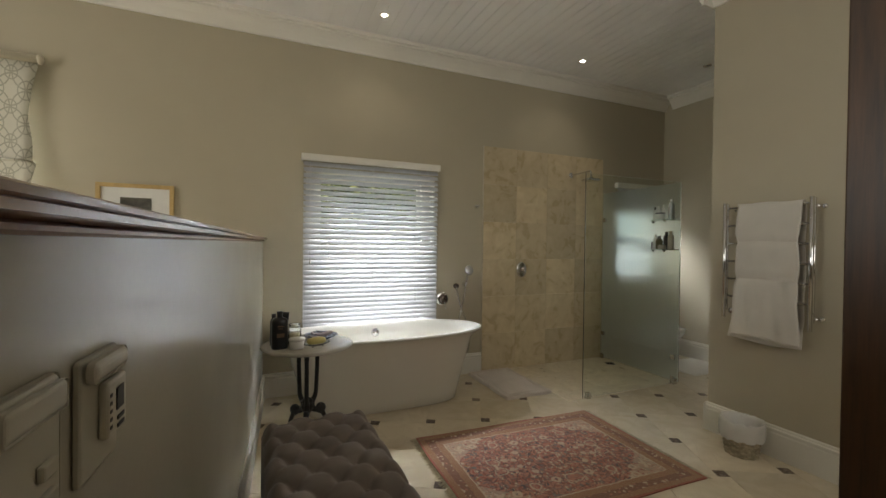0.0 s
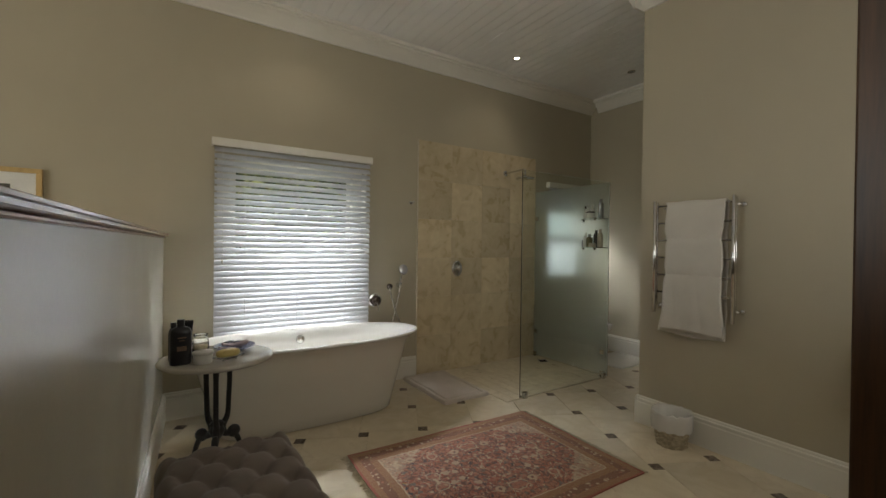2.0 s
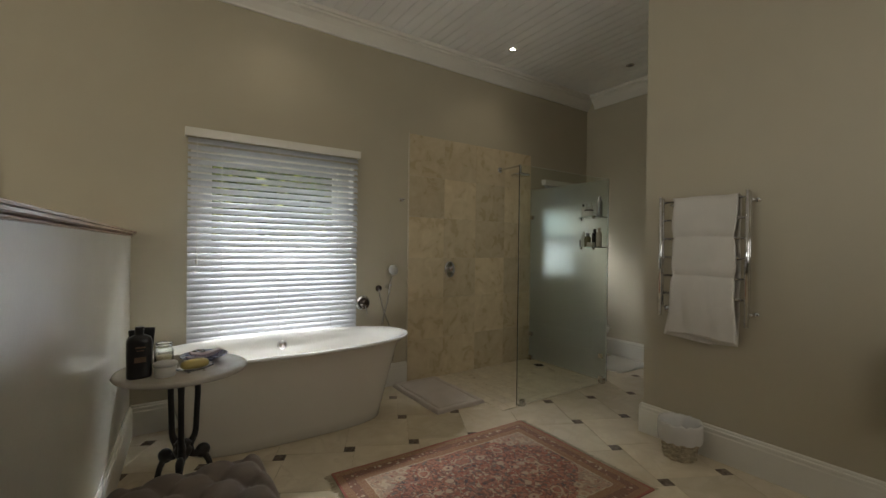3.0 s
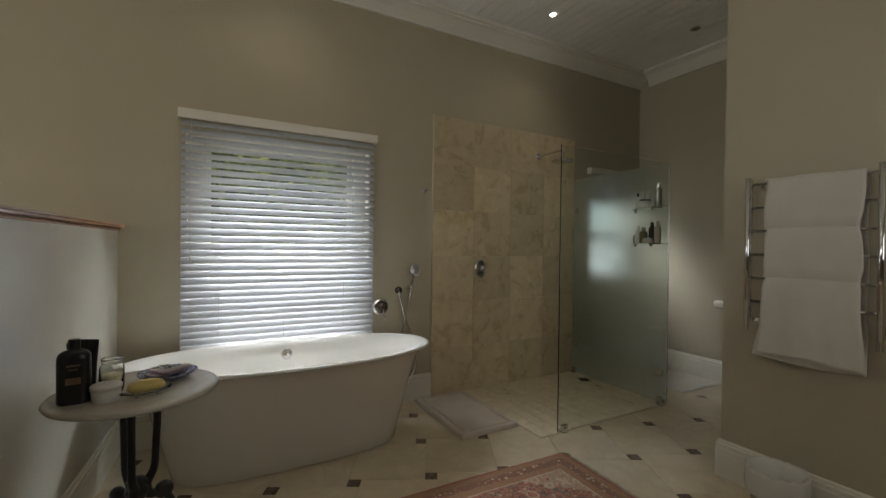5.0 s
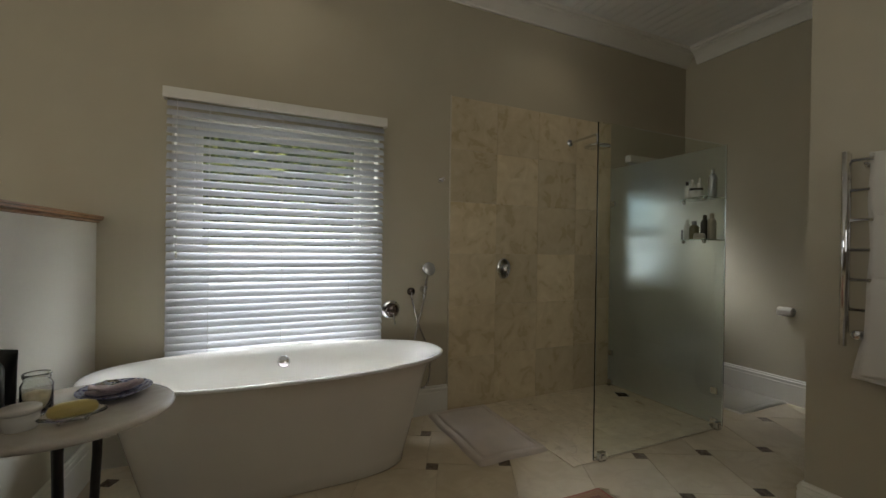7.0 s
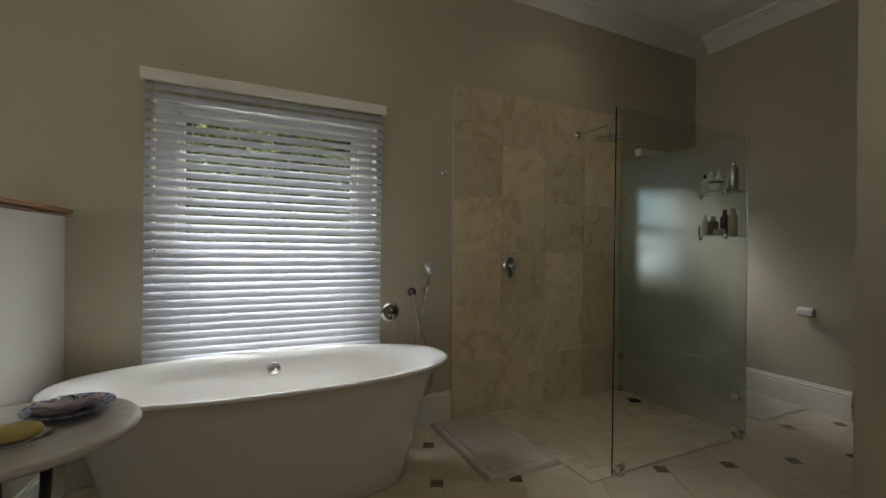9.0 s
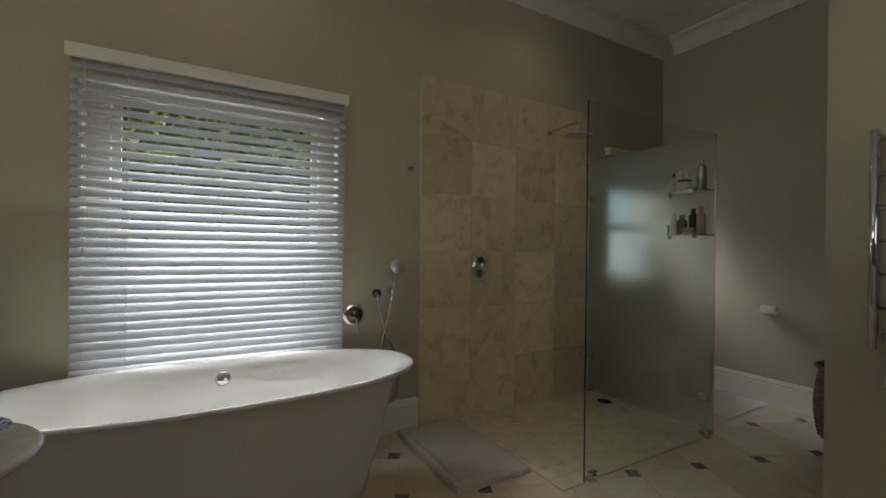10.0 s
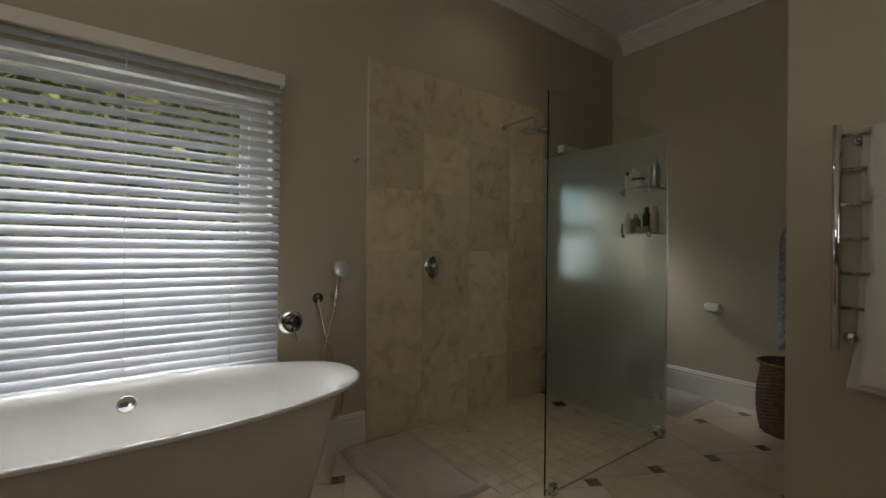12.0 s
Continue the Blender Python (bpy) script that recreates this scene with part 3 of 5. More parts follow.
part("mount", box(-0.22, 0.0, -0.15, 0.22, 0.008, 0.15), mat("white_mount", (0.78, 0.77, 0.73), 0.8), pic)
part("print", box(-0.1, -0.004, -0.09, 0.1, -0.0005, 0.075), mat("dark_print", (0.09, 0.085, 0.07), 0.7, vary=0.7, scale=14, grain=40), pic)

# wooden door standing open, hinged on the south wall
door = thing("door_1", "dark brown wooden door standing open", "door", (0.947, S, 0), kind="structure")
bm = box(0, 0.02, 0.008, 0.042, 0.89, 2.05, 0.004)
leaf = part("door_leaf", bm, DOORW, door)
for za, zb in ((0.2, 0.95), (1.1, 1.9)):
    part("door_panel", box(-0.006, 0.16, za, -0.001, 0.77, zb, 0.002), DOORW, leaf)
for zh in (0.25, 1.75):
    part("hinge", tube([(0.046, 0.012, zh), (0.046, 0.012, zh + 0.09)], 0.007, 10), CHROME, door)
fr = thing("door_frame", "dark brown wooden door frame", "door frame", (-0.05, S, 0), kind="structure")
for a in ((0.06, 0, 0.1, 2.12), (1.045, 0, 1.085, 2.12), (0.1, 2.08, 1.045, 2.12)):
    part("casing", box(a[0], 0.002, a[1], a[2], 0.02, a[3], 0.003), DOORW, fr)

# switch plates on the half wall
PLASTIC = mat("cream_plastic", (0.68, 0.65, 0.56), 0.3, vary=0.03)
DARKP = mat("dark_plastic", (0.03, 0.03, 0.03), 0.3, vary=0.1)


def on_half_wall(y, z):
    return (-0.068 - (N - y) * 0.047, y, z)


th = thing("thermostat", "cream plastic wall thermostat with a small display", "thermostat", on_half_wall(0.745, 1.157), -HW_TURN)
part("back_plate", box(0, -0.054, -0.066, 0.008, 0.046, 0.064, 0.006, seg=4), PLASTIC, th)
housing = part("housing", box(0.008, -0.014, -0.034, 0.018, 0.042, 0.03, 0.004, seg=3), PLASTIC, th)
part("top_cover", box(0.0082, -0.051, 0.038, 0.021, 0.044, 0.062, 0.0098, seg=5), WHITE, th)
part("display", box(0.0182, 0.008, -0.008, 0.0192, 0.03, 0.018, 0.0004), DARKP, housing, "dark display window")
for k in range(2):
    part("button", box(0.0182, 0.01, -0.02 - 0.009 * k, 0.0198, 0.03, -0.015 - 0.009 * k, 0.0007), DARKP, housing)
for k in range(5):
    part("mark", box(0.0182, -0.009, 0.012 - 0.009 * k, 0.0187, -0.003, 0.016 - 0.009 * k), DARKP, housing)
sw = thing("light_switch", "cream plastic light switch with two rockers", "light switch", on_half_wall(0.602, 1.16), -HW_TURN)
part("plate", box(0, -0.05, -0.066, 0.01, 0.05, 0.066, 0.008, seg=4), PLASTIC, sw)
for z in (-0.01, -0.036):
    part("rocker", box(0.01, 0.006, z - 0.007, 0.016, 0.03, z + 0.007, 0.002), PLASTIC, sw)
part("top_rib", box(0.0102, -0.047, 0.034, 0.016, 0.047, 0.06, 0.0055, seg=4), WHITE, sw)

# downlights
BULB = glow("lit_bulb", (1.0, 0.9, 0.72), 14)
for lx, ly, lit in ((0.855, 3.6, True), (2.955, 3.6, True), (4.22, 3.14, False)):
    d = thing("downlight", "small recessed ceiling downlight, lit" if lit else "small recessed ceiling downlight, unlit", "ceiling light", (lx, ly, H), group="ceiling downlights")
    part("rim", lathe([(0.026, 0.012), (0.026, -0.001), (0.03, -0.004), (0.042, -0.003), (0.044, 0.003), (0.044, 0.012)], 28), CHROME if not lit else WHITE, d, smooth=True)
    part("bulb", lathe([(0, -0.001), (0.02, 0.0), (0.025, 0.006), (0.0, 0.011)], 20), BULB if lit else mat("unlit_bulb", (0.2, 0.2, 0.2), 0.2), d, smooth=True)

# ---- bath taps on the north wall ----
DARKM = mat("dark_chrome", (0.12, 0.1, 0.09), 0.12, 1.0, vary=0.2)
# plain chrome for the mixer knob, the dark room's reflection put into its colour
DARKREFL = mat("dark_reflection_chrome", (0.16, 0.13, 0.12), 0.1, 1.0, vary=0.1)
mix = thing("bath_mixer", "round chrome wall-mounted bath mixer with a lever", "tap", (1.607, N, 0.792))
part("plate", shift(lathe([(0, 0.012), (0.06, 0.012), (0.068, 0.008), (0.07, 0.0), (0, 0)], 36), pose(0, 0, 0, 90, 0, 0)), CHROME, mix, smooth=True)
knob = part("knob", shift(lathe([(0.0, 0.062), (0.022, 0.061), (0.038, 0.057), (0.047, 0.048), (0.05, 0.036), (0.05, 0.013), (0, 0.0125)], 36), pose(0, 0, 0, 90, 0, 0)), DARKREFL, mix, smooth=True)
part("lever", tube(spline([(0, -0.045, 0), (0.004, -0.058, -0.03), (0.008, -0.075, -0.075), (0.01, -0.08, -0.095)]), 0.008, 10, flat=0.6), CHROME, knob, smooth=True)
out = thing("hose_outlet", "round dark chrome hose outlet", "hose outlet", (1.757, N, 0.918))
part("rose", shift(lathe([(0, 0.03), (0.018, 0.03), (0.028, 0.022), (0.029, 0.004), (0.026, 0), (0, 0)], 28), pose(0, 0, 0, 90, 0, 0)), DARKM, out, smooth=True)
part("elbow", tube([(0, -0.022, -0.004), (0, -0.024, -0.05)], 0.009, 12), CHROME, out, smooth=True)
hs = thing("hand_shower", "chrome hand shower on a wall holder with hose", "hand shower", (1.85, N, 0.93))
part("wall_holder", merge(shift(lathe([(0, 0.05), (0.01, 0.05), (0.012, 0.03), (0.02, 0.01), (0.022, 0), (0, 0)], 20), pose(0, 0, 0, 90, 0, 0)), tube([(-0.002, -0.045, -0.03), (0.004, -0.055, 0.03)], 0.014, 14)), CHROME, hs, smooth=True)
handle = part("handle", tube(spline([(-0.004, -0.04, -0.06), (0.0, -0.05, 0.0), (0.008, -0.065, 0.08), (0.014, -0.075, 0.13)]), 0.011, 12), CHROME, hs, smooth=True)
part("spray_head", shift(lathe([(0, -0.014), (0.03, -0.012), (0.048, -0.003), (0.05, 0.004), (0.044, 0.009), (0, 0.01)], 32), pose(0.016, -0.085, 0.155, 78, 0, 4)), mat("pale_chrome", (0.75, 0.76, 0.76), 0.25, 0.6), handle, smooth=True)
part("hose", tube(spline([(-0.004, -0.04, -0.06), (-0.015, -0.04, -0.12), (-0.055, -0.045, -0.27), (-0.09, -0.045, -0.45), (-0.075, -0.045, -0.62), (-0.02, -0.045, -0.71), (0.035, -0.045, -0.68), (0.05, -0.045, -0.55), (0.02, -0.045, -0.4), (-0.045, -0.045, -0.25), (-0.085, -0.035, -0.1), (-0.093, -0.028, -0.055)], 10), 0.0065, 9), mat("ribbed_hose", (0.6, 0.6, 0.6), 0.2, 0.9, vary=0.15, grain=300, bump=0.4), hs, smooth=True)
hk = thing("robe_hook", "small round chrome robe hook", "hook", (1.985, N, 1.745))
part("rose", shift(lathe([(0, 0.012), (0.016, 0.012), (0.02, 0.006), (0.02, 0), (0, 0)], 20), pose(0, 0, 0, 90, 0, 0)), CHROME, hk, smooth=True)
part("peg", merge(tube([(0, -0.01, 0), (0, -0.05, 0.004)], 0.006, 10), shift(lathe([(0, 0.01), (0.011, 0.008), (0.012, -0.004), (0, -0.006)], 16), pose(0, -0.052, 0.004, 90, 0, 0))), CHROME, hk, smooth=True)

# ---- shower fittings on the tiled wall ----
TW = N - 0.014
va = thing("shower_valve", "oval chrome shower valve plate with a lever", "shower valve", (2.545, TW, 1.078))
part("plate", shift(lathe([(0, 0.014), (0.056, 0.013), (0.064, 0.008), (0.066, 0), (0, 0)], 36, sy=1.3), pose(0, 0, 0, 90, 0, 0)), CHROME, va, smooth=True)
knob = part("knob", shift(lathe([(0, 0.062), (0.022, 0.06), (0.027, 0.05), (0.028, 0.014), (0, 0.0135)], 24), pose(0, 0, 0.008, 90, 0, 0)), CHROME, va, smooth=True)
part("lever", tube([(0, -0.05, 0.0), (0.004, -0.062, -0.06)], 0.007, 10), CHROME, knob, smooth=True)
sh = thing("overhead_shower", "chrome overhead shower on a wall arm", "shower head", (3.21, TW, 2.165))
part("rose", shift(lathe([(0, 0.014), (0.024, 0.012), (0.032, 0.005), (0.032, 0), (0, 0)], 24), pose(0, 0, 0, 90, 0, 0)), CHROME, sh, smooth=True)
part("arm", tube(spline([(0, -0.01, 0), (0.0, -0.15, 0.0), (0, -0.29, 0.0), (0, -0.316, -0.006), (0, -0.32, -0.03), (0, -0.32, -0.07)]), 0.01, 12), CHROME, sh, smooth=True)
part("head", shift(lathe([(0, 0.02), (0.02, 0.018), (0.03, 0.006), (0.09, -0.006), (0.1, -0.013), (0.098, -0.02), (0.0, -0.022)], 36), pose(0, -0.32, -0.085, 0, 0, 0)), CHROME, sh, smooth=True)

# ---- ladder towel rail ----
rail = thing("towel_rail", "chrome heated ladder towel rail on the wall", "towel rail", (2.906, 1.814, 0))
for y, foot in ((0.25, 0.866), (-0.25, 0.86)):
    part("upright", tube([(-0.02, y, foot), (-0.02, y, 1.652)], 0.0125, 18), CHROME, rail, smooth=True)
    part("rear_pipe", tube([(0.008, y, foot + 0.05), (0.008, y, 1.647)], 0.0095, 16), CHROME, rail, smooth=True)
    for z in (foot + 0.1, 1.56):
        part("link", tube([(-0.02, y, z), (0.008, y, z)], 0.007, 10), CHROME, rail, smooth=True)
RUNGS = (1.618, 1.497, 1.376, 1.255, 1.134, 1.013)
for z in RUNGS:
    part("rung", tube([(0.01, -0.25, z), (0.01, 0.25, z)], 0.0075, 12), CHROME, rail, smooth=True)
for y, z in ((0.21, 0.91), (-0.27, 1.6), (0.21, 1.6), (-0.27, 0.93)):
    part("wall_bracket", merge(tube([(0.012, y * 0.95, z), (0.074, y, z)], 0.007, 12), shift(lathe([(0, 0.016), (0.012, 0.014), (0.015, 0.004), (0.015, 0), (0, 0)], 20), pose(0.074, y, z, 0, -90, 0))), CHROME, rail, smooth=True)
part("valve_knob", shift(lathe([(0, 0.04), (0.016, 0.038), (0.021, 0.03), (0.021, 0.004), (0, 0)], 20), pose(0.035, 0.215, 0.912, 0, -90, 0)), CHROME, rail, smooth=True)

TERRY = mat("white_terry", (0.68, 0.64, 0.57), 0.95, vary=0.06, scale=5, bump=0.9, grain=500, sheen=0.3)


def towel_sheet(width, lines, waist, ripple, seed):
    """Cloth across y; lines: (x, z) pairs down the drop; waist: heights at which it is pinched in."""
    r = random.Random(seed)
    bm = bmesh.new()
    n = 28
    cols = []
    for k in range(n + 1):
        u = -1 + 2 * k / n
        col = []
        for i, (px, pz) in enumerate(lines):
            pin = sum(0.011 * math.exp(-((pz - wz) / 0.035) ** 2) for wz in waist)
            flare = 0.075 * max(0, 1.06 - pz) * (1.0 if u > 0 else 0.5)
            y = u * (width / 2 - pin + flare * abs(u) + 0.004 * math.sin(pz * 17 + 2 * (u > 0)))
            soft = ripple * (math.sin(u * 7 + pz * 6 + seed) * 0.5 + math.sin(u * 15 - pz * 11) * 0.3) * min(1, max(0.15, (1.5 - pz) * 1.5))
            col.append(bm.verts.new((px - soft * 0.5, y, pz + 0.006 * math.sin(u * 3 + seed) * (1 if i < 2 or i > len(lines) - 3 else 0.3))))
        cols.append(col)
    for a, b in zip(cols, cols[1:]):
        for i in range(len(lines) - 1):
            bm.faces.new((a[i], b[i], b[i + 1], a[i + 1]))
    return bm


tow = thing("bath_towel", "white terry bath towel woven over the towel rail", "towel", (2.906, 1.8, 0))


def drop(points):
    return [(p.x, p.z) for p in spline([(x, 0, z) for x, z in points], 5)]


front = drop([(0.012, 1.634), (-0.012, 1.625), (-0.022, 1.56), (-0.028, 1.48), (-0.03, 1.43), (-0.024, 1.397), (-0.022, 1.385), (-0.03, 1.34), (-0.034, 1.25), (-0.036, 1.19), (-0.03, 1.155), (-0.027, 1.142), (-0.034, 1.1), (-0.042, 0.98), (-0.044, 0.86), (-0.045, 0.765)])
back = drop([(0.012, 1.634), (0.028, 1.6), (0.032, 1.4), (0.03, 1.1), (0.02, 0.92), (-0.004, 0.86), (-0.012, 0.8), (-0.015, 0.735)])
for nm, ln, w, wa, rp_, sd in (("front_fall", front, 0.365, (1.39, 1.148), 0.014, 1), ("back_fall", back, 0.39, (), 0.012, 5)):
    p = part(nm, towel_sheet(w, ln, wa, rp_, sd), TERRY, tow, smooth=True)
    so = p.modifiers.new("thick", "SOLIDIFY")
    so.thickness, so.offset = 0.009, 0
    if nm == "back_fall":
        p.location = (0.004, 0.014, 0)

ring = thing("towel_ring", "round chrome towel ring on the wall", "towel ring", (T, 0.876, 1.052))
part("rose", shift(lathe([(0, 0.03), (0.012, 0.03), (0.016, 0.012), (0.024, 0.006), (0.024, 0), (0, 0)], 20), pose(0, 0, 0, 0, -90, 0)), CHROME, ring, smooth=True)
part("hoop", tube([(-0.03, 0.085 * math.sin(a), -0.085 + 0.085 * math.cos(a)) for a in np.linspace(0, 2 * math.pi, 40)], 0.005, 10), CHROME, ring, smooth=True)
ht = thing("hand_towel", "white terry hand towel with a dark corner tag", "towel", (T - 0.032, 0.871, -0.078))
p = part("cloth", towel_sheet(0.2, drop([(0.022, 0.62), (0.018, 0.9), (0.008, 0.968), (-0.004, 0.972), (-0.018, 0.95), (-0.03, 0.85), (-0.034, 0.58)]), (0.96,), 0.02, 3), TERRY, ht, smooth=True)
so = p.modifiers.new("thick", "SOLIDIFY")
so.thickness, so.offset = 0.008, 0
part("tag", box(-0.045, 0.07, 0.555, -0.036, 0.1, 0.583, 0.002), DARKP, ht, "small dark tag")

# ---- round table and the things on it ----
MARBLE = stone("white_marble", (0.54, 0.5, 0.44), (0.45, 0.41, 0.35), 0.12, 6, rand=0.02, vein=(0.5, 0.46, 0.4))
IRON = mat("black_cast_iron", (0.02, 0.018, 0.016), 0.45, 0.3, vary=0.3, scale=12, bump=0.4)
TOP = 0.727
table = thing("side_table", "round marble-topped side table on black iron legs", "side table", (0.196, 2.86, 0))
part("tabletop", lathe([(0, TOP), (0.25, TOP), (0.264, TOP - 0.003), (0.272, TOP - 0.012), (0.268, TOP - 0.02), (0.258, TOP - 0.024), (0, TOP - 0.025)], 72), MARBLE, table, smooth=True)
part("top_plate", lathe([(0, TOP - 0.0255), (0.11, TOP - 0.0255), (0.11, TOP - 0.033), (0, TOP - 0.033)], 28), IRON, table)
for a in (20, 140, 260):
    c, s = math.cos(radians(a)), math.sin(radians(a))
    line = spline([(0.06 * c, 0.06 * s, 0.696), (0.064 * c, 0.064 * s, 0.6), (0.06 * c, 0.06 * s, 0.5), (0.054 * c, 0.054 * s, 0.4), (0.028 * c, 0.028 * s, 0.345), (0.04 * c, 0.04 * s, 0.305), (0.085 * c, 0.085 * s, 0.29), (0.115 * c, 0.115 * s, 0.245), (0.14 * c, 0.14 * s, 0.16), (0.19 * c, 0.19 * s, 0.05), (0.235 * c, 0.235 * s, 0.014)], 6)
    radii = [0.013 + 0.006 * math.exp(-((p.z - 0.33) / 0.05) ** 2) + 0.003 * math.exp(-((p.z - 0.66) / 0.03) ** 2) for p in line]
    leg = part("leg", tube(line, 0.013, 10, radii), IRON, table, smooth=True)
    part("scroll", shift(lathe([(0, -0.016), (0.02, -0.015), (0.032, -0.01), (0.034, 0), (0.032, 0.01), (0.02, 0.015), (0, 0.016)], 18), pose(0.088 * c, 0.088 * s, 0.3, 90, 0, a)), IRON, leg, smooth=True)
    part("foot", shift(lathe([(0, 0), (0.022, 0), (0.024, 0.008), (0.015, 0.018), (0, 0.022)], 16), Matrix.Translation((0.235 * c, 0.235 * s, 0))), IRON, leg, smooth=True)
part("hub", shift(lathe([(0, -0.05), (0.02, -0.045), (0.035, -0.02), (0.04, 0.0), (0.03, 0.02), (0.038, 0.032), (0.022, 0.045), (0, 0.05)], 20), Matrix.Translation((0, 0, 0.335))), IRON, table, smooth=True)

BLACKB = mat("black_bottle", (0.012, 0.012, 0.013), 0.28, vary=0.15)
LABELM = mat("bottle_print", (0.16, 0.1, 0.06), 0.5, vary=0.4, scale=30)


def bottle(label, place, radius, height, material, sx=1.0, cap=True, capm=None, group="", turn=0.0, cap_h=0.022, cap_r=0.4):
    b = thing("bottle", label, "bottle", place, turn, group)
    h = height - (cap_h if cap else 0)
    part("body", lathe([(0, 0), (radius * 0.92, 0), (radius, radius * 0.12), (radius, h * 0.78), (radius * 0.94, h * 0.86), (radius * 0.72, h * 0.94), (radius * cap_r * 0.9, h * 0.97), (radius * cap_r * 0.9, h), (0, h)], 28, sx=sx), material, b, smooth=True)
    if cap:
        part("cap", lathe([(0, h), (radius * cap_r, h), (radius * cap_r, h + cap_h * 0.9), (radius * cap_r * 0.85, h + cap_h), (0, h + cap_h)], 22), capm or material, b)
    return b


sb = thing("bottle", "tall black plastic shampoo bottle with small print", "bottle", (0.03, 2.765, TOP), 8)
bm = bmesh.new()
bridge(bm, [bath_ring(bm, hx, hy, z, p, 40) for hx, hy, z, p in ((0.04, 0.026, 0.0, 3), (0.045, 0.03, 0.004, 3), (0.046, 0.031, 0.012, 3), (0.046, 0.031, 0.15, 3), (0.0445, 0.03, 0.162, 3), (0.04, 0.027, 0.172, 2.8), (0.03, 0.022, 0.179, 2.4), (0.016, 0.016, 0.183, 2), (0.0155, 0.0155, 0.186, 2))], True)
part("body", bm, BLACKB, sb, smooth=True)
part("cap", lathe([(0, 0.186), (0.0165, 0.186), (0.0165, 0.215), (0.0155, 0.218), (0, 0.218)], 24), BLACKB, sb)
for z, w, hgt in ((0.13, 0.035, 0.006), (0.07, 0.04, 0.022), (0.118, 0.025, 0.003)):
    part("print", box(-w / 2, -0.0318, z, w / 2, -0.0309, z + hgt), LABELM, sb, "faded lettering bars")
tb = thing("cosmetic_tube", "black plastic cosmetic tube standing on its cap", "tube", (0.054, 2.84, TOP), -25)
bm = bmesh.new()
bridge(bm, [bath_ring(bm, hx, hy, z, 2, 24) for hx, hy, z in ((0.02, 0.02, 0.03), (0.024, 0.02, 0.08), (0.03, 0.012, 0.15), (0.034, 0.003, 0.185), (0.034, 0.002, 0.2))], True)
part("body", bm, BLACKB, tb, smooth=True)
part("cap", lathe([(0, 0), (0.02, 0), (0.021, 0.028), (0.019, 0.03), (0, 0.03)], 24), BLACKB, tb)
bottle("small black plastic bottle", (0.0, 2.86, TOP), 0.022, 0.19, BLACKB, cap_r=0.6)

JAR = glass("jar_glass", (0.93, 0.95, 0.92), 0.03)
jar = thing("glass_jar", "clear glass jar with pale bath salts", "jar", (0.118, 2.85, TOP))
part("body", lathe([(0, 0.001), (0.035, 0.001), (0.038, 0.006), (0.038, 0.088), (0.031, 0.102), (0.031, 0.108), (0.034, 0.11), (0.034, 0.122), (0.032, 0.123), (0.029, 0.121), (0.029, 0.104), (0.035, 0.088), (0.035, 0.008), (0, 0.005)], 32), JAR, jar, smooth=True).visible_shadow = False
part("contents", lathe([(0, 0.006), (0.0344, 0.0085), (0.0348, 0.058), (0.02, 0.064), (0, 0.062)], 28), mat("bath_salts", (0.6, 0.53, 0.36), 0.9, vary=0.2, scale=60, bump=0.8), jar, smooth=True)
PLT = mat("milky_plastic", (0.72, 0.7, 0.65), 0.35, vary=0.04)
tub = thing("plastic_tub", "round milky plastic tub with a lid", "container", (0.123, 2.735, TOP))
part("body", lathe([(0, 0), (0.036, 0), (0.039, 0.004), (0.043, 0.045), (0, 0.045)], 32), PLT, tub, smooth=True)
part("lid", lathe([(0, 0.045), (0.0455, 0.045), (0.046, 0.057), (0.042, 0.06), (0, 0.0605)], 32), PLT, tub, smooth=True)
dish = thing("soap_dish", "clear glass soap dish", "soap dish", (0.235, 2.745, TOP), 18)
bm = bmesh.new()
bridge(bm, [bath_ring(bm, hx, hy, z, 2.4, 36) for hx, hy, z in ((0.035, 0.024, 0.006), (0.05, 0.034, 0.012), (0.078, 0.046, 0.02), (0.079, 0.047, 0.023), (0.073, 0.043, 0.022), (0.048, 0.032, 0.016), (0.03, 0.02, 0.0125))], True)
part("tray", bm, JAR, dish, smooth=True).visible_shadow = False
for fx, fy in ((-0.03, -0.018), (0.03, -0.018), (-0.03, 0.018), (0.03, 0.018)):
    part("foot", lathe([(0, 0), (0.005, 0.001), (0.006, 0.006), (0, 0.009)], 12), JAR, dish).location = (fx, fy, 0)
soap = thing("soap_bar", "rounded yellow soap bar in the dish", "soap", (0.235, 2.745, TOP + 0.017), 18)
bm = bmesh.new()
bridge(bm, [bath_ring(bm, hx, hy, z, 2.6, 36) for hx, hy, z in ((0.012, 0.006, 0.0), (0.046, 0.022, 0.001), (0.056, 0.03, 0.008), (0.058, 0.032, 0.018), (0.053, 0.029, 0.029), (0.036, 0.018, 0.036), (0.01, 0.005, 0.038))], True)
part("bar", bm, mat("yellow_soap", (0.62, 0.5, 0.17), 0.4, vary=0.05), soap, smooth=True)

# saucer with blue pattern and folded cloths
PLATE, nn, ll, bb = nodes_of("blue_pattern_china")
tc, vo, rp = nn.new("ShaderNodeTexCoord"), nn.new("ShaderNodeTexVoronoi"), nn.new("ShaderNodeValToRGB")
vo.inputs["Scale"].default_value = 70
rp.color_ramp.elements[0].position, rp.color_ramp.elements[1].position = 0.3, 0.55
rp.color_ramp.elements[0].color, rp.color_ramp.elements[1].color = (0.06, 0.065, 0.17, 1), (0.33, 0.34, 0.44, 1)
ll.new(tc.outputs["Object"], vo.inputs["Vector"])
ll.new(vo.outputs["Distance"], rp.inputs["Fac"])
ll.new(rp.outputs["Color"], bb.inputs["Base Color"])
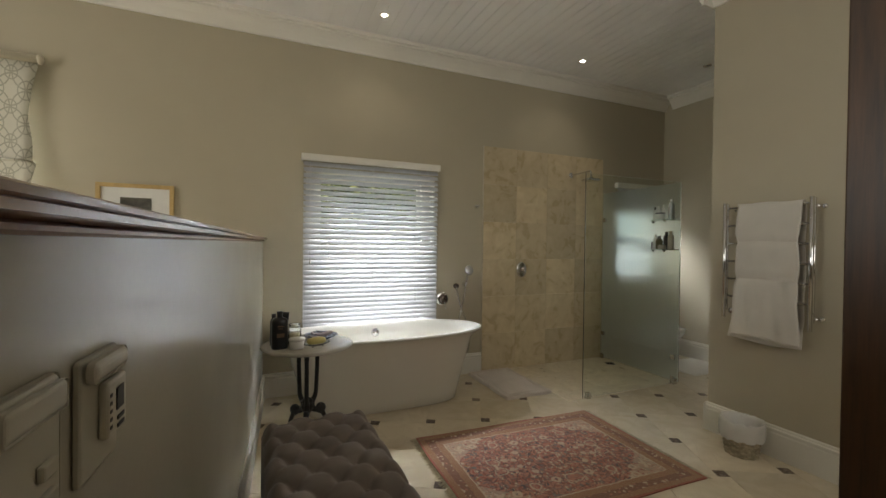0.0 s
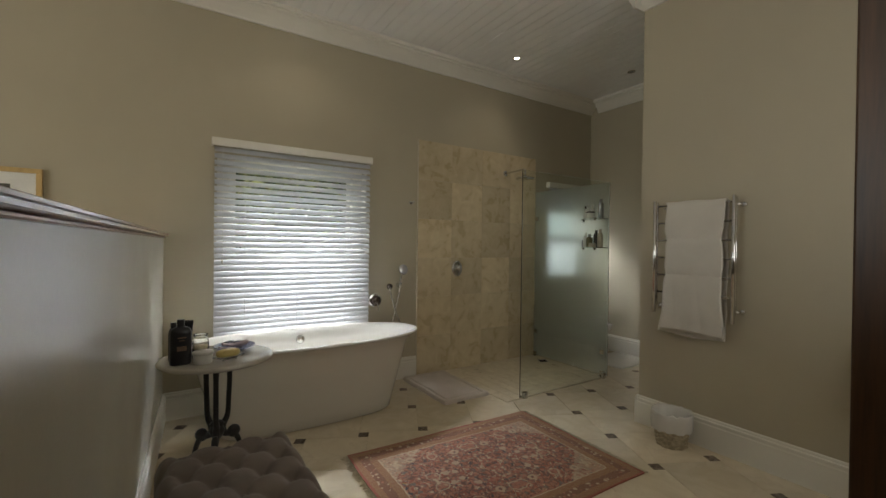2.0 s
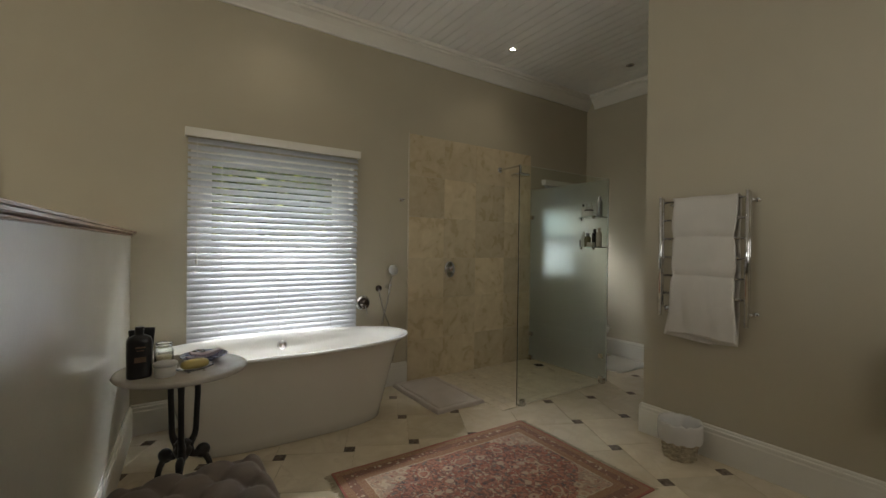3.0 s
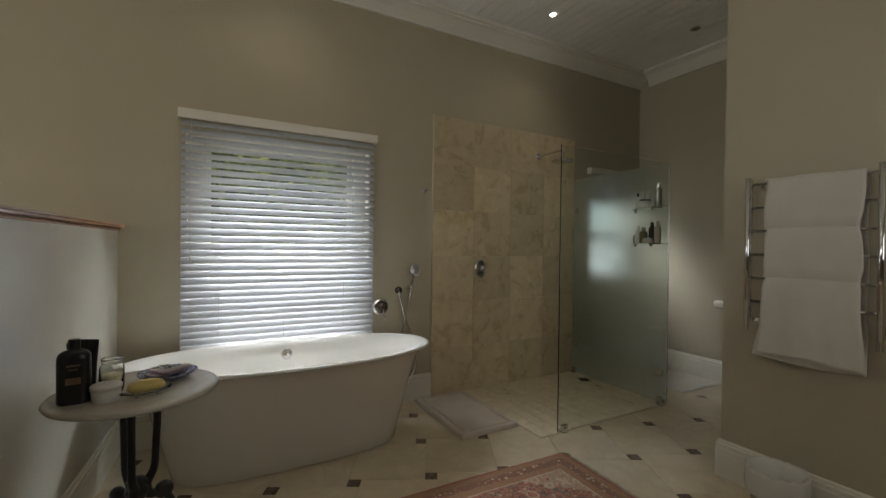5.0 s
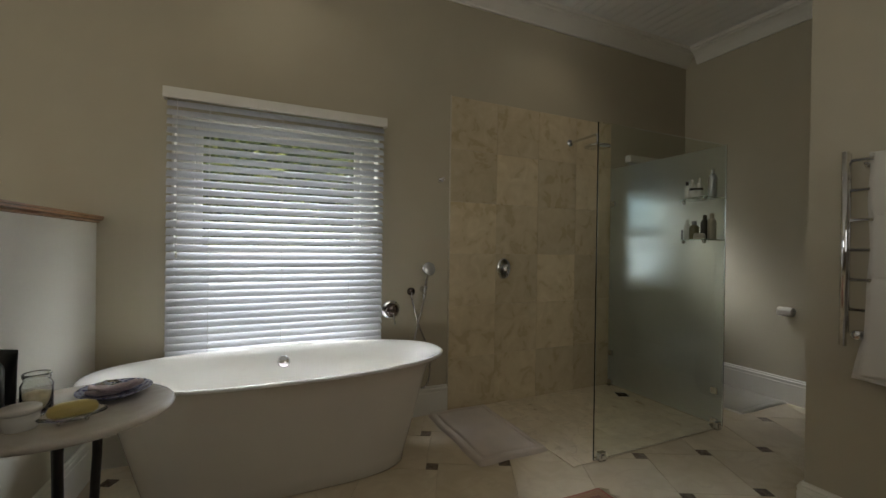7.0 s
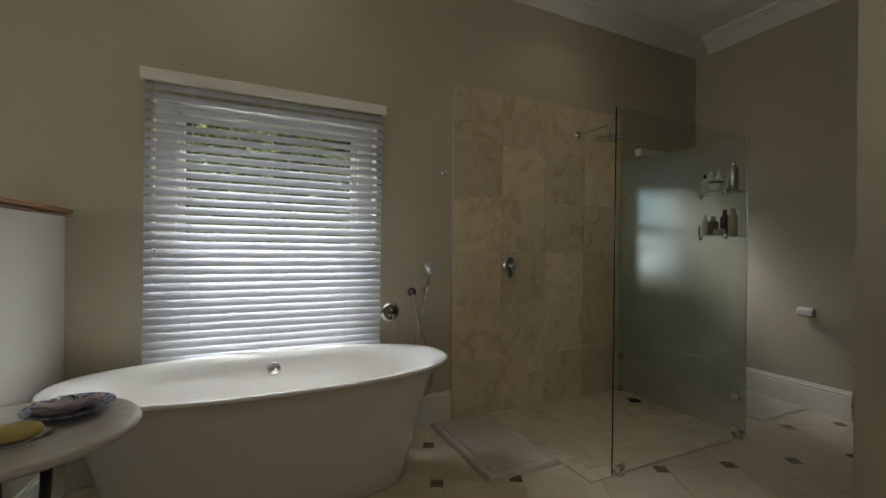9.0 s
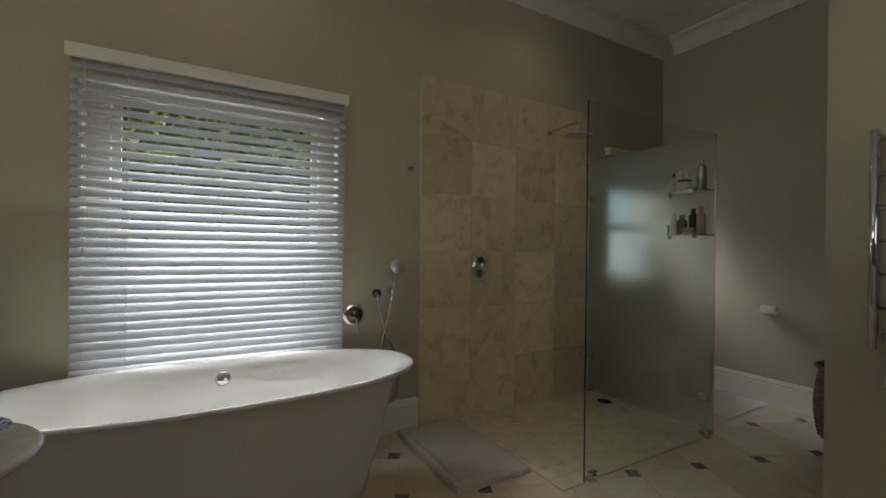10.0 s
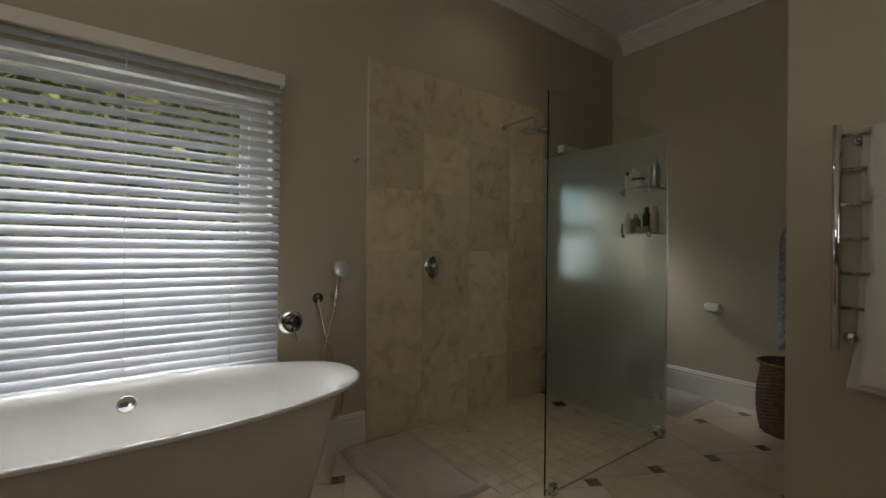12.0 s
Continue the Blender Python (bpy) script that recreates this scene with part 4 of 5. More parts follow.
bb.inputs["Roughness"].default_value = 0.12
plate = thing("plate", "blue-patterned china plate on the marble table", "plate", (0.285, 2.945, TOP))
part("dish", lathe([(0, 0.003), (0.05, 0.003), (0.052, 0), (0.056, 0.003), (0.08, 0.014), (0.104, 0.024), (0.105, 0.027), (0.1, 0.026), (0.076, 0.017), (0.055, 0.008), (0, 0.007)], 48), PLATE, plate, smooth=True)
CLOTHM = mat("pale_striped_cloth", (0.5, 0.42, 0.44), 0.85, vary=0.25, scale=40, bump=0.4, stretch=(1, 12, 1))
for k, (dx, dy, tn) in enumerate(((-0.014, 0.01, 20), (0.014, 0.0, 28), (0.0, -0.018, 12))):
    cl = thing("folded_cloth", "small folded pale pink cloth on the plate", "cloth", (0.285 + dx, 2.945 + dy, TOP + 0.011 + 0.009 * k), tn, "cloths on the plate")
    bm = bmesh.new()
    rows = []
    for i in range(15):
        u = -1 + i / 7
        rows.append([bm.verts.new((u * 0.065, v * 0.02 * (1 - 0.25 * u * u), 0.006 * math.cos(v * 1.5) + 0.012 * u * u + 0.002 * math.sin(u * 9 + k * 2 + v * 3))) for v in (-1, -0.5, 0, 0.5, 1)])
    for a, b in zip(rows, rows[1:]):
        for i in range(4):
            bm.faces.new((a[i], a[i + 1], b[i + 1], b[i]))
    p = part("cloth", bm, CLOTHM, cl, smooth=True)
    so = p.modifiers.new("thick", "SOLIDIFY")
    so.thickness = 0.006
wrap = thing("cellophane_wrap", "crumpled clear wrapping on the plate", "wrapping", (0.262, 2.972, TOP + 0.03))
bm = bmesh.new()
bmesh.ops.create_icosphere(bm, subdivisions=3, radius=0.03)
for v in bm.verts:
    v.co = Vector((v.co.x * 1.2, v.co.y * 0.8, max(v.co.z * 0.6, -0.004))) * (1 + 0.35 * noise.noise(v.co * 60))
part("film", bm, glass("cellophane", (0.97, 0.97, 0.98), 0.05), wrap).visible_shadow = False

# ---- tufted ottoman ----
VELVET = mat("brown_velvet", (0.185, 0.145, 0.12), 0.9, vary=0.15, scale=9, bump=0.4, grain=300, sheen=0.25)
ott = thing("ottoman", "long dark brown velvet ottoman with deep-buttoned top", "ottoman", (0.222, 1.78, 0), 2.0)
LX, LY, HZ = 0.262, 0.655, 0.455
bm = bmesh.new()
nx, ny, grid = 72, 170, []


def tuft(u, v):
    """Height of the cushion over its button level at (u, v) metres."""
    p, q = u / 0.165 + v / 0.2, u / 0.165 - v / 0.2
    a, b = abs(math.sin(math.pi * p / 1.0)), abs(math.sin(math.pi * q / 1.0))
    fold = min(1.0, (a * b)) ** 0.36
    pn, qn = round(p), round(q)
    bu, bv = (pn + qn) * 0.0825, (pn - qn) * 0.1
    near = 1 - math.exp(-((u - bu) ** 2 + (v - bv) ** 2) / 0.001)
    return 0.018 * fold + 0.02 * near


for i in range(nx + 1):
    col = []
    for j in range(ny + 1):
        u, v = -LX + 2 * LX * i / nx, -LY + 2 * LY * j / ny
        ex, ey = (LX - abs(u)) / 0.06, (LY - abs(v)) / 0.06
        edge = min(1, max(ex, 0)), min(1, max(ey, 0))
        rnd = math.sqrt(max(0, 1 - (1 - edge[0]) ** 2)) * math.sqrt(max(0, 1 - (1 - edge[1]) ** 2))
        col.append(bm.verts.new((u, v, HZ - 0.1 + 0.066 * rnd + tuft(u, v) * (0.2 + 0.8 * rnd))))
    grid.append(col)
for i in range(nx):
    for j in range(ny):
        bm.faces.new((grid[i][j], grid[i + 1][j], grid[i + 1][j + 1], grid[i][j + 1]))
cushion = part("tufted_top", bm, VELVET, ott, smooth=True)
part("body", box(-LX, -LY, 0.09, LX, LY, HZ - 0.07, 0.012), VELVET, ott)
btn = lathe([(0, 0.006), (0.007, 0.005), (0.011, 0.001), (0.011, -0.004), (0, -0.006)], 12)
bme = None
for a in range(-12, 13):
    for b in range(-12, 13):
        u, v = (a + b) * 0.0825, (a - b) * 0.1
        if abs(u) < LX - 0.03 and abs(v) < LY - 0.03:
            if bme is None:
                bme = part("button", btn, VELVET, cushion, smooth=True)
                o = bme
            else:
                o = new("button", bme.data)
                o.parent = cushion
            o.location = (u, v, HZ - 0.031)
for fx in (-0.21, 0.21):
    for fy in (-0.58, 0.58):
        part("leg", shift(lathe([(0, 0), (0.016, 0), (0.024, 0.09), (0, 0.09)], 16), Matrix.Translation((fx, fy, 0))), DOORW, ott)

# ---- rug ----
RUG, nn, ll, bb = nodes_of("persian_rug")


def nd(kind, **vals):
    k = nn.new(kind)
    for key, v in vals.items():
        k.inputs[key].default_value = v
    return k


def mth(op, a, b=None):
    k = nn.new("ShaderNodeMath")
    k.operation = op
    for i, v in enumerate((a, b)):
        if v is None:
            continue
        if isinstance(v, (int, float)):
            k.inputs[i].default_value = v
        else:
            ll.new(v, k.inputs[i])
    return k.outputs[0]


def blend(f, a, b):
    k = nn.new("ShaderNodeMix")
    k.data_type = "RGBA"
    for s, v in (("Factor", f), ("A", a), ("B", b)):
        if isinstance(v, tuple):
            k.inputs[s].default_value = (*v, 1)
        elif isinstance(v, (int, float)):
            k.inputs[s].default_value = v
        else:
            ll.new(v, k.inputs[s])
    return k.outputs["Result"]


def steps(value, stops):
    k = nn.new("ShaderNodeValToRGB")
    k.color_ramp.interpolation = "CONSTANT"
    while len(k.color_ramp.elements) < len(stops):
        k.color_ramp.elements.new(0.5)
    for e, (p, c) in zip(k.color_ramp.elements, stops):
        e.position, e.color = p, (*c, 1)
    ll.new(value, k.inputs["Fac"])
    return k.outputs["Color"]


RX, RY = 0.72, 0.525
tc = nn.new("ShaderNodeTexCoord")
sep = nn.new("ShaderNodeSeparateXYZ")
ll.new(tc.outputs["Object"], sep.inputs[0])
wob = nd("ShaderNodeTexNoise", Scale=26.0)
ll.new(tc.outputs["Object"], wob.inputs["Vector"])
wv = mth("MULTIPLY", mth("SUBTRACT", wob.outputs["Fac"], 0.5), 0.02)
ax, ay = mth("ADD", mth("ABSOLUTE", sep.outputs[0]), wv), mth("ADD", mth("ABSOLUTE", sep.outputs[1]), wv)
dist = mth("MINIMUM", mth("SUBTRACT", RX, ax), mth("SUBTRACT", RY, ay))
mir = nn.new("ShaderNodeCombineXYZ")
ll.new(ax, mir.inputs[0])
ll.new(ay, mir.inputs[1])
IVORY, REDD, ROSE, NAVY, GOLD, TEAL, DUSK = (0.58, 0.47, 0.32), (0.33, 0.09, 0.055), (0.44, 0.19, 0.12), (0.07, 0.055, 0.07), (0.36, 0.22, 0.08), (0.16, 0.15, 0.13), (0.3, 0.17, 0.13)
warp = nn.new("ShaderNodeVectorMath")
warp.operation = "MULTIPLY_ADD"
wn2 = nd("ShaderNodeTexNoise", Scale=30.0)
ll.new(mir.outputs[0], wn2.inputs["Vector"])
ll.new(wn2.outputs["Color"], warp.inputs[0])
warp.inputs[1].default_value = (0.025, 0.025, 0)
ll.new(mir.outputs[0], warp.inputs[2])
vo1 = nd("ShaderNodeTexVoronoi", Scale=8.5, Randomness=0.7)
vo2 = nd("ShaderNodeTexVoronoi", Scale=62.0, Randomness=1.0)
vo3 = nd("ShaderNodeTexVoronoi", Scale=30.0, Randomness=0.85)
ve = nd("ShaderNodeTexVoronoi", Scale=30.0, Randomness=0.85)
ve.feature = "DISTANCE_TO_EDGE"
for v in (vo1, vo2, vo3, ve):
    ll.new(warp.outputs[0], v.inputs["Vector"])
vo3.distance = "MANHATTAN"
chan = nn.new("ShaderNodeSeparateColor")
ll.new(vo2.outputs["Color"], chan.inputs[0])
chan3 = nn.new("ShaderNodeSeparateColor")
ll.new(vo3.outputs["Color"], chan3.inputs[0])
# field: small knots of colour on red, larger blossoms with dark outlines, ringed medallions
small = steps(chan.outputs[0], [(0.0, ROSE), (0.34, REDD), (0.5, DUSK), (0.64, IVORY), (0.76, ROSE), (0.86, NAVY), (0.93, TEAL)])
blossom = steps(chan3.outputs[0], [(0.0, ROSE), (0.3, IVORY), (0.45, REDD), (0.62, DUSK), (0.75, TEAL), (0.85, GOLD), (0.93, NAVY)])
field = blend(mth("LESS_THAN", vo3.outputs["Distance"], 0.3), small, blossom)
field = blend(mth("LESS_THAN", ve.outputs["Distance"], 0.045), field, (0.16, 0.075, 0.06))
ringsel = mth("LESS_THAN", mth("ABSOLUTE", mth("SUBTRACT", vo1.outputs["Distance"], 0.33)), 0.035)
field = blend(mth("MULTIPLY", ringsel, 0.8), field, IVORY)
ground = mth("LESS_THAN", vo1.outputs["Distance"], 0.24)
field = blend(mth("MULTIPLY", ground, 0.45), field, ROSE)
corner = mth("GREATER_THAN", mth("ADD", mth("MULTIPLY", ax, 0.85), ay), 0.62)
pale = blend(mth("LESS_THAN", vo3.outputs["Distance"], 0.42), IVORY, blend(mth("LESS_THAN", chan3.outputs[1], 0.5), TEAL, (0.28, 0.1, 0.08)))
field = blend(mth("MULTIPLY", corner, 0.5), field, pale)
# borders by distance from the edge
motif = blend(mth("LESS_THAN", vo3.outputs["Distance"], 0.55), (0.22, 0.1, 0.06), blend(mth("LESS_THAN", chan3.outputs[2], 0.6), ROSE, IVORY))
narrow = blend(mth("GREATER_THAN", mth("SINE", mth("MULTIPLY", mth("ADD", sep.outputs[0], sep.outputs[1]), 380)), 0.0), (0.38, 0.23, 0.11), (0.29, 0.13, 0.07))
step2 = blend(mth("GREATER_THAN", dist, 0.1), motif, narrow)
step1 = blend(mth("GREATER_THAN", dist, 0.05), narrow, step2)
step0 = blend(mth("GREATER_THAN", dist, 0.012), REDD, step1)
total = blend(mth("GREATER_THAN", dist, 0.145), step0, blend(mth("GREATER_THAN", dist, 0.152), IVORY, field))
fade = nd("ShaderNodeTexNoise", Scale=3.0)
ll.new(tc.outputs["Object"], fade.inputs["Vector"])
total = blend(mth("MULTIPLY", fade.outputs["Fac"], 0.24), total, (0.33, 0.165, 0.1))
ll.new(total, bb.inputs["Base Color"])
bb.inputs["Roughness"].default_value = 0.95
bb.inputs["Sheen Weight"].default_value = 0.2
knot = nd("ShaderNodeTexNoise", Scale=600.0)
ll.new(tc.outputs["Object"], knot.inputs["Vector"])
bpn = nd("ShaderNodeBump", Strength=0.6, Distance=0.002)
ll.new(knot.outputs["Fac"], bpn.inputs["Height"])
ll.new(bpn.outputs[0], bb.inputs["Normal"])
rug = thing("rug", "worn red Persian rug with patterned borders and fringe", "rug", (1.615, 2.315, 0.001), -1.5)
bm = bmesh.new()
bmesh.ops.create_grid(bm, x_segments=48, y_segments=36, size=1)
for v in bm.verts:
    v.co = Vector((v.co.x * RX * (1 + 0.006 * math.sin(v.co.y * 4)), v.co.y * RY * (1 + 0.008 * math.sin(v.co.x * 5 + 1)), 0.008 + 0.0015 * noise.noise(v.co * 3)))
pile = part("woven_field", bm, RUG, rug)
so = pile.modifiers.new("thick", "SOLIDIFY")
so.thickness = 0.007
FRINGE = mat("fringe_cotton", (0.48, 0.42, 0.3), 0.95, vary=0.2, scale=20)
fr_rng = random.Random(8)
for sx in (-1, 1):
    vs, fs = [], []
    for k in range(210):
        y = -RY + 2 * RY * (k + fr_rng.random() * 0.6) / 210
        L, tw = fr_rng.uniform(0.025, 0.05), fr_rng.uniform(-0.015, 0.015)
        i = len(vs)
        for t, w in ((0, 0.0016), (0.5, 0.0018), (1, 0.0008)):
            for dy, dz in ((-w, 0), (w, 0), (0, w * 1.6)):
                vs.append((sx * (RX - 0.003 + L * t), y + tw * t * t + dy, 0.0015 + 0.003 * (1 - t) + dz))
        for r in (0, 3):
            for a, b in ((0, 1), (1, 2), (2, 0)):
                fs.append((i + r + a, i + r + b, i + r + 3 + b, i + r + 3 + a))
    me = bpy.data.meshes.new("fringe")
    me.from_pydata(vs, [], fs)
    me.materials.append(FRINGE)
    o = new("fringe", me)
    o.parent = rug
    tagged(o, "short cream cotton fringe", kind="stuff")

# ---- mats ----


def soft_mat(name, label, x0, y0, x1, y1, z, hem, material, seed, turn=0.0):
    m = thing(name, label, "mat", ((x0 + x1) / 2, (y0 + y1) / 2, 0.001), turn)
    bm = bmesh.new()
    hx, hy = (x1 - x0) / 2, (y1 - y0) / 2
    n = 96
    top = []
    for i in range(n + 1):
        row = []
        for j in range(n + 1):
            u, v = -1 + 2 * i / n, -1 + 2 * j / n
            d = min((1 - abs(u)) * hx, (1 - abs(v)) * hy)
            h = z * math.sqrt(min(1, d / 0.015)) if d < 0.015 else z
            groove = -hem * math.exp(-((d - 0.05) / 0.008) ** 2)
            h = max(0.0005, h + groove + 0.0015 * noise.noise(Vector((u * 4, v * 4, seed))))
            row.append(bm.verts.new((u * hx + 0.004 * math.sin(v * 6 + seed), v * hy + 0.004 * math.sin(u * 5 + seed), h)))
        top.append(row)
    for i in range(n):
        for j in range(n):
            bm.faces.new((top[i][j], top[i + 1][j], top[i + 1][j + 1], top[i][j + 1]))
    p = part("cloth", bm, material, m, smooth=True)
    return m


MATC = mat("cream_bath_mat", (0.6, 0.52, 0.445), 0.95, vary=0.08, scale=8, bump=0.9, grain=350, sheen=0.3)
soft_mat("bath_mat", "thick cream cotton bath mat on the floor", 1.885, 3.25, 2.365, 4.02, 0.028, 0.011, MATC, 2)
soft_mat("toilet_mat", "thin white cotton mat before the toilet", 4.09, 3.12, 4.71, 3.62, 0.012, 0.003, TERRY, 7)

# ---- waste basket with liner ----
WICK = mat("pale_wicker", (0.42, 0.35, 0.24), 0.7, vary=0.35, scale=40, bump=0.5)


def woven(name_part, parent, radius_at, height, rows, stakes, thick, material, label=""):
    """Basketwork: one strand ring a row, over and under upright stakes."""
    vs, fs, seg, ring = [], [], stakes * 4, 6
    for r in range(rows):
        z = height * (r + 0.5) / rows
        base = len(vs)
        for k in range(seg):
            a = 2 * math.pi * k / seg
            rad = radius_at(z / height) + thick * 0.55 * math.cos(a * stakes / 2 + (math.pi if r % 2 else 0))
            for c in range(ring):
                b = 2 * math.pi * c / ring
                rr = rad + thick * 0.5 * math.cos(b)
                vs.append((rr * math.cos(a), rr * math.sin(a), z + height / rows * 0.56 * math.sin(b)))
        for k in range(seg):
            for c in range(ring):
                c2, k2 = (c + 1) % ring, (k + 1) % seg
                fs.append((base + k * ring + c, base + k2 * ring + c, base + k2 * ring + c2, base + k * ring + c2))
    me = bpy.data.meshes.new(name_part)
    me.from_pydata(vs, [], fs)
    me.materials.append(material)
    me.shade_smooth()
    o = new(name_part, me)
    o.parent = parent
    return o


wb = thing("waste_basket", "small round wicker waste basket with plastic liner", "waste basket", (2.832, 1.895, 0))
woven("weave", wb, lambda t: 0.09 + 0.026 * t, 0.215, 17, 20, 0.006, WICK)
part("base", lathe([(0, 0.002), (0.086, 0.002), (0.088, 0.01), (0, 0.012)], 28), WICK, wb)
bm = bmesh.new()
rings = []
for i, (r, z) in enumerate(((0.124, 0.112), (0.128, 0.135), (0.128, 0.18), (0.128, 0.216), (0.124, 0.225), (0.112, 0.222), (0.098, 0.205), (0.08, 0.14), (0.068, 0.065), (0.02, 0.045))):
    rings.append([bm.verts.new(((r + 0.006 * noise.noise(Vector((6 * math.cos(k * 0.13), 6 * math.sin(k * 0.13), i * 0.6)))) * math.cos(2 * math.pi * k / 48),
                                (r + 0.006 * noise.noise(Vector((5 * math.cos(k * 0.13), 5 * math.sin(k * 0.13), i * 0.6 + 4)))) * math.sin(2 * math.pi * k / 48),
                                z + 0.014 * noise.noise(Vector((4 * math.cos(k * 0.13), 4 * math.sin(k * 0.13), 9 + i * 0.3))))) for k in range(48)])
bridge(bm, rings, True)
LINER, nn, ll, bb = nodes_of("thin_plastic_liner")
bb.inputs["Base Color"].default_value = (0.78, 0.755, 0.71, 1)
bb.inputs["Roughness"].default_value = 0.22
tp_, mx_ = nn.new("ShaderNodeBsdfTransparent"), nn.new("ShaderNodeMixShader")
mx_.inputs["Fac"].default_value = 0.14
ll.new(bb.outputs[0], mx_.inputs[1])
ll.new(tp_.outputs[0], mx_.inputs[2])
ll.new(mx_.outputs[0], nn["Material Output"].inputs["Surface"])
part("liner", bm, LINER, wb, "thin translucent plastic liner folded over the rim", True)

# ---- toilet corner ----
lb = thing("laundry_basket", "tall woven brown rush laundry basket", "laundry basket", (4.45, 2.56, 0))
RUSH = mat("brown_rush", (0.2, 0.13, 0.075), 0.8, vary=0.4, scale=30, bump=0.6)
woven("weave", lb, lambda t: 0.165 + 0.025 * math.sin(math.pi * min(1, t * 1.1)), 0.46, 38, 26, 0.009, RUSH)
part("rim", shift(tube([(0.182 * math.cos(a), 0.182 * math.sin(a), 0) for a in np.linspace(0, 2 * math.pi, 37)], 0.012, 8), Matrix.Translation((0, 0, 0.462))), RUSH, lb, smooth=True)
part("base", lathe([(0, 0.003), (0.163, 0.003), (0.165, 0.02), (0, 0.022)], 28), RUSH, lb)

CHINA = mat("white_china", (0.8, 0.79, 0.76), 0.1, vary=0.01, coat=0.3)
wc = thing("toilet", "white china toilet standing back to the wall", "toilet", (4.22, 3.62, 0))
bm = bmesh.new()
bridge(bm, [bath_ring(bm, hx, hy, z, 2.3, 40, 0, cy) for hx, hy, z, cy in ((0.1, 0.17, 0.001, 0.04), (0.1, 0.17, 0.05, 0.04), (0.09, 0.15, 0.15, 0.05), (0.13, 0.19, 0.28, 0.02), (0.175, 0.235, 0.37, 0), (0.18, 0.24, 0.395, 0), (0.17, 0.23, 0.4, 0), (0.13, 0.18, 0.39, 0), (0.1, 0.14, 0.28, 0), (0.05, 0.07, 0.22, 0))], True)
part("bowl", bm, CHINA, wc, smooth=True)
bm = bmesh.new()
bridge(bm, [bath_ring(bm, hx, hy, z, 2.3, 40, 0, 0) for hx, hy, z in ((0.183, 0.243, 0.401), (0.185, 0.245, 0.41), (0.182, 0.242, 0.425), (0.14, 0.2, 0.432), (0.05, 0.08, 0.434))], True)
part("seat_lid", bm, CHINA, wc, smooth=True)
part("pan_back", box(-0.15, 0.19, 0.0, 0.15, 0.42, 0.385, 0.03, seg=3), CHINA, wc)
part("hinge_bar", tube([(-0.09, 0.235, 0.41), (0.09, 0.235, 0.41)], 0.012, 10), CHROME, wc)

rh = thing("toilet_roll_holder", "chrome toilet roll holder on the wall", "toilet roll holder", (E, 3.19, 0.765))
part("rose", shift(lathe([(0, 0.012), (0.016, 0.012), (0.02, 0.006), (0.02, 0), (0, 0)], 20), pose(0, 0, 0, 0, -90, 0)), CHROME, rh, smooth=True)
part("bar", tube(spline([(-0.01, 0, 0), (-0.045, 0, 0), (-0.055, -0.012, 0), (-0.055, -0.14, 0)]), 0.006, 10), CHROME, rh, smooth=True)
tr_ = thing("toilet_roll", "white toilet paper roll on the holder", "toilet roll", (E - 0.055, 3.125, 0.755))
bm = shift(lathe([(0.018, -0.05), (0.036, -0.05), (0.037, -0.048), (0.037, 0.048), (0.036, 0.05), (0.018, 0.05), (0.018, -0.05)], 32), pose(0, 0, 0, 90, 0, 0))
part("roll", bm, TERRY, tr_, smooth=True)
part("loose_sheet", box(-0.038, -0.048, -0.022, -0.0368, 0.048, 0.0, 0.0004), TERRY, tr_)

ROBE = mat("grey_pattern_robe", (0.27, 0.27, 0.28), 0.9, vary=0.55, scale=45, grain=160, bump=0.4)
ro = thing("bathrobe", "grey patterned bathrobe hanging on the wall", "bathrobe", (E - 0.05, 2.53, 0))
bm = bmesh.new()
rings = []
for i in range(19):
    z = 1.62 - i * 0.062
    wdt = 0.05 + 0.105 * min(1, i / 5)
    ring_ = []
    for k in range(32):
        a = 2 * math.pi * k / 32
        f = 1 + 0.12 * math.sin(a * 7 + i * 0.15) * min(1, i / 4)
        ring_.append(bm.verts.new((0.036 * math.cos(a) * f, wdt * math.sin(a) * f, z)))
    rings.append(ring_)
bm.faces.new(rings[0])
bridge(bm, rings, True)
part("cloth", bm, ROBE, ro, smooth=True)
part("belt", tube(spline([(-0.043, -0.15, 1.02), (-0.05, -0.08, 1.0), (-0.052, 0.0, 1.005), (-0.05, 0.08, 1.0), (-0.043, 0.15, 1.02)]), 0.012, 8, flat=0.5), ROBE, ro, smooth=True)
rk = thing("robe_peg", "chrome wall peg holding the bathrobe", "hook", (E, 2.53, 1.63))
part("peg", tube([(-0.001, 0, 0), (-0.06, 0, 0), (-0.075, 0, 0.015)], 0.007, 10), CHROME, rk, smooth=True)

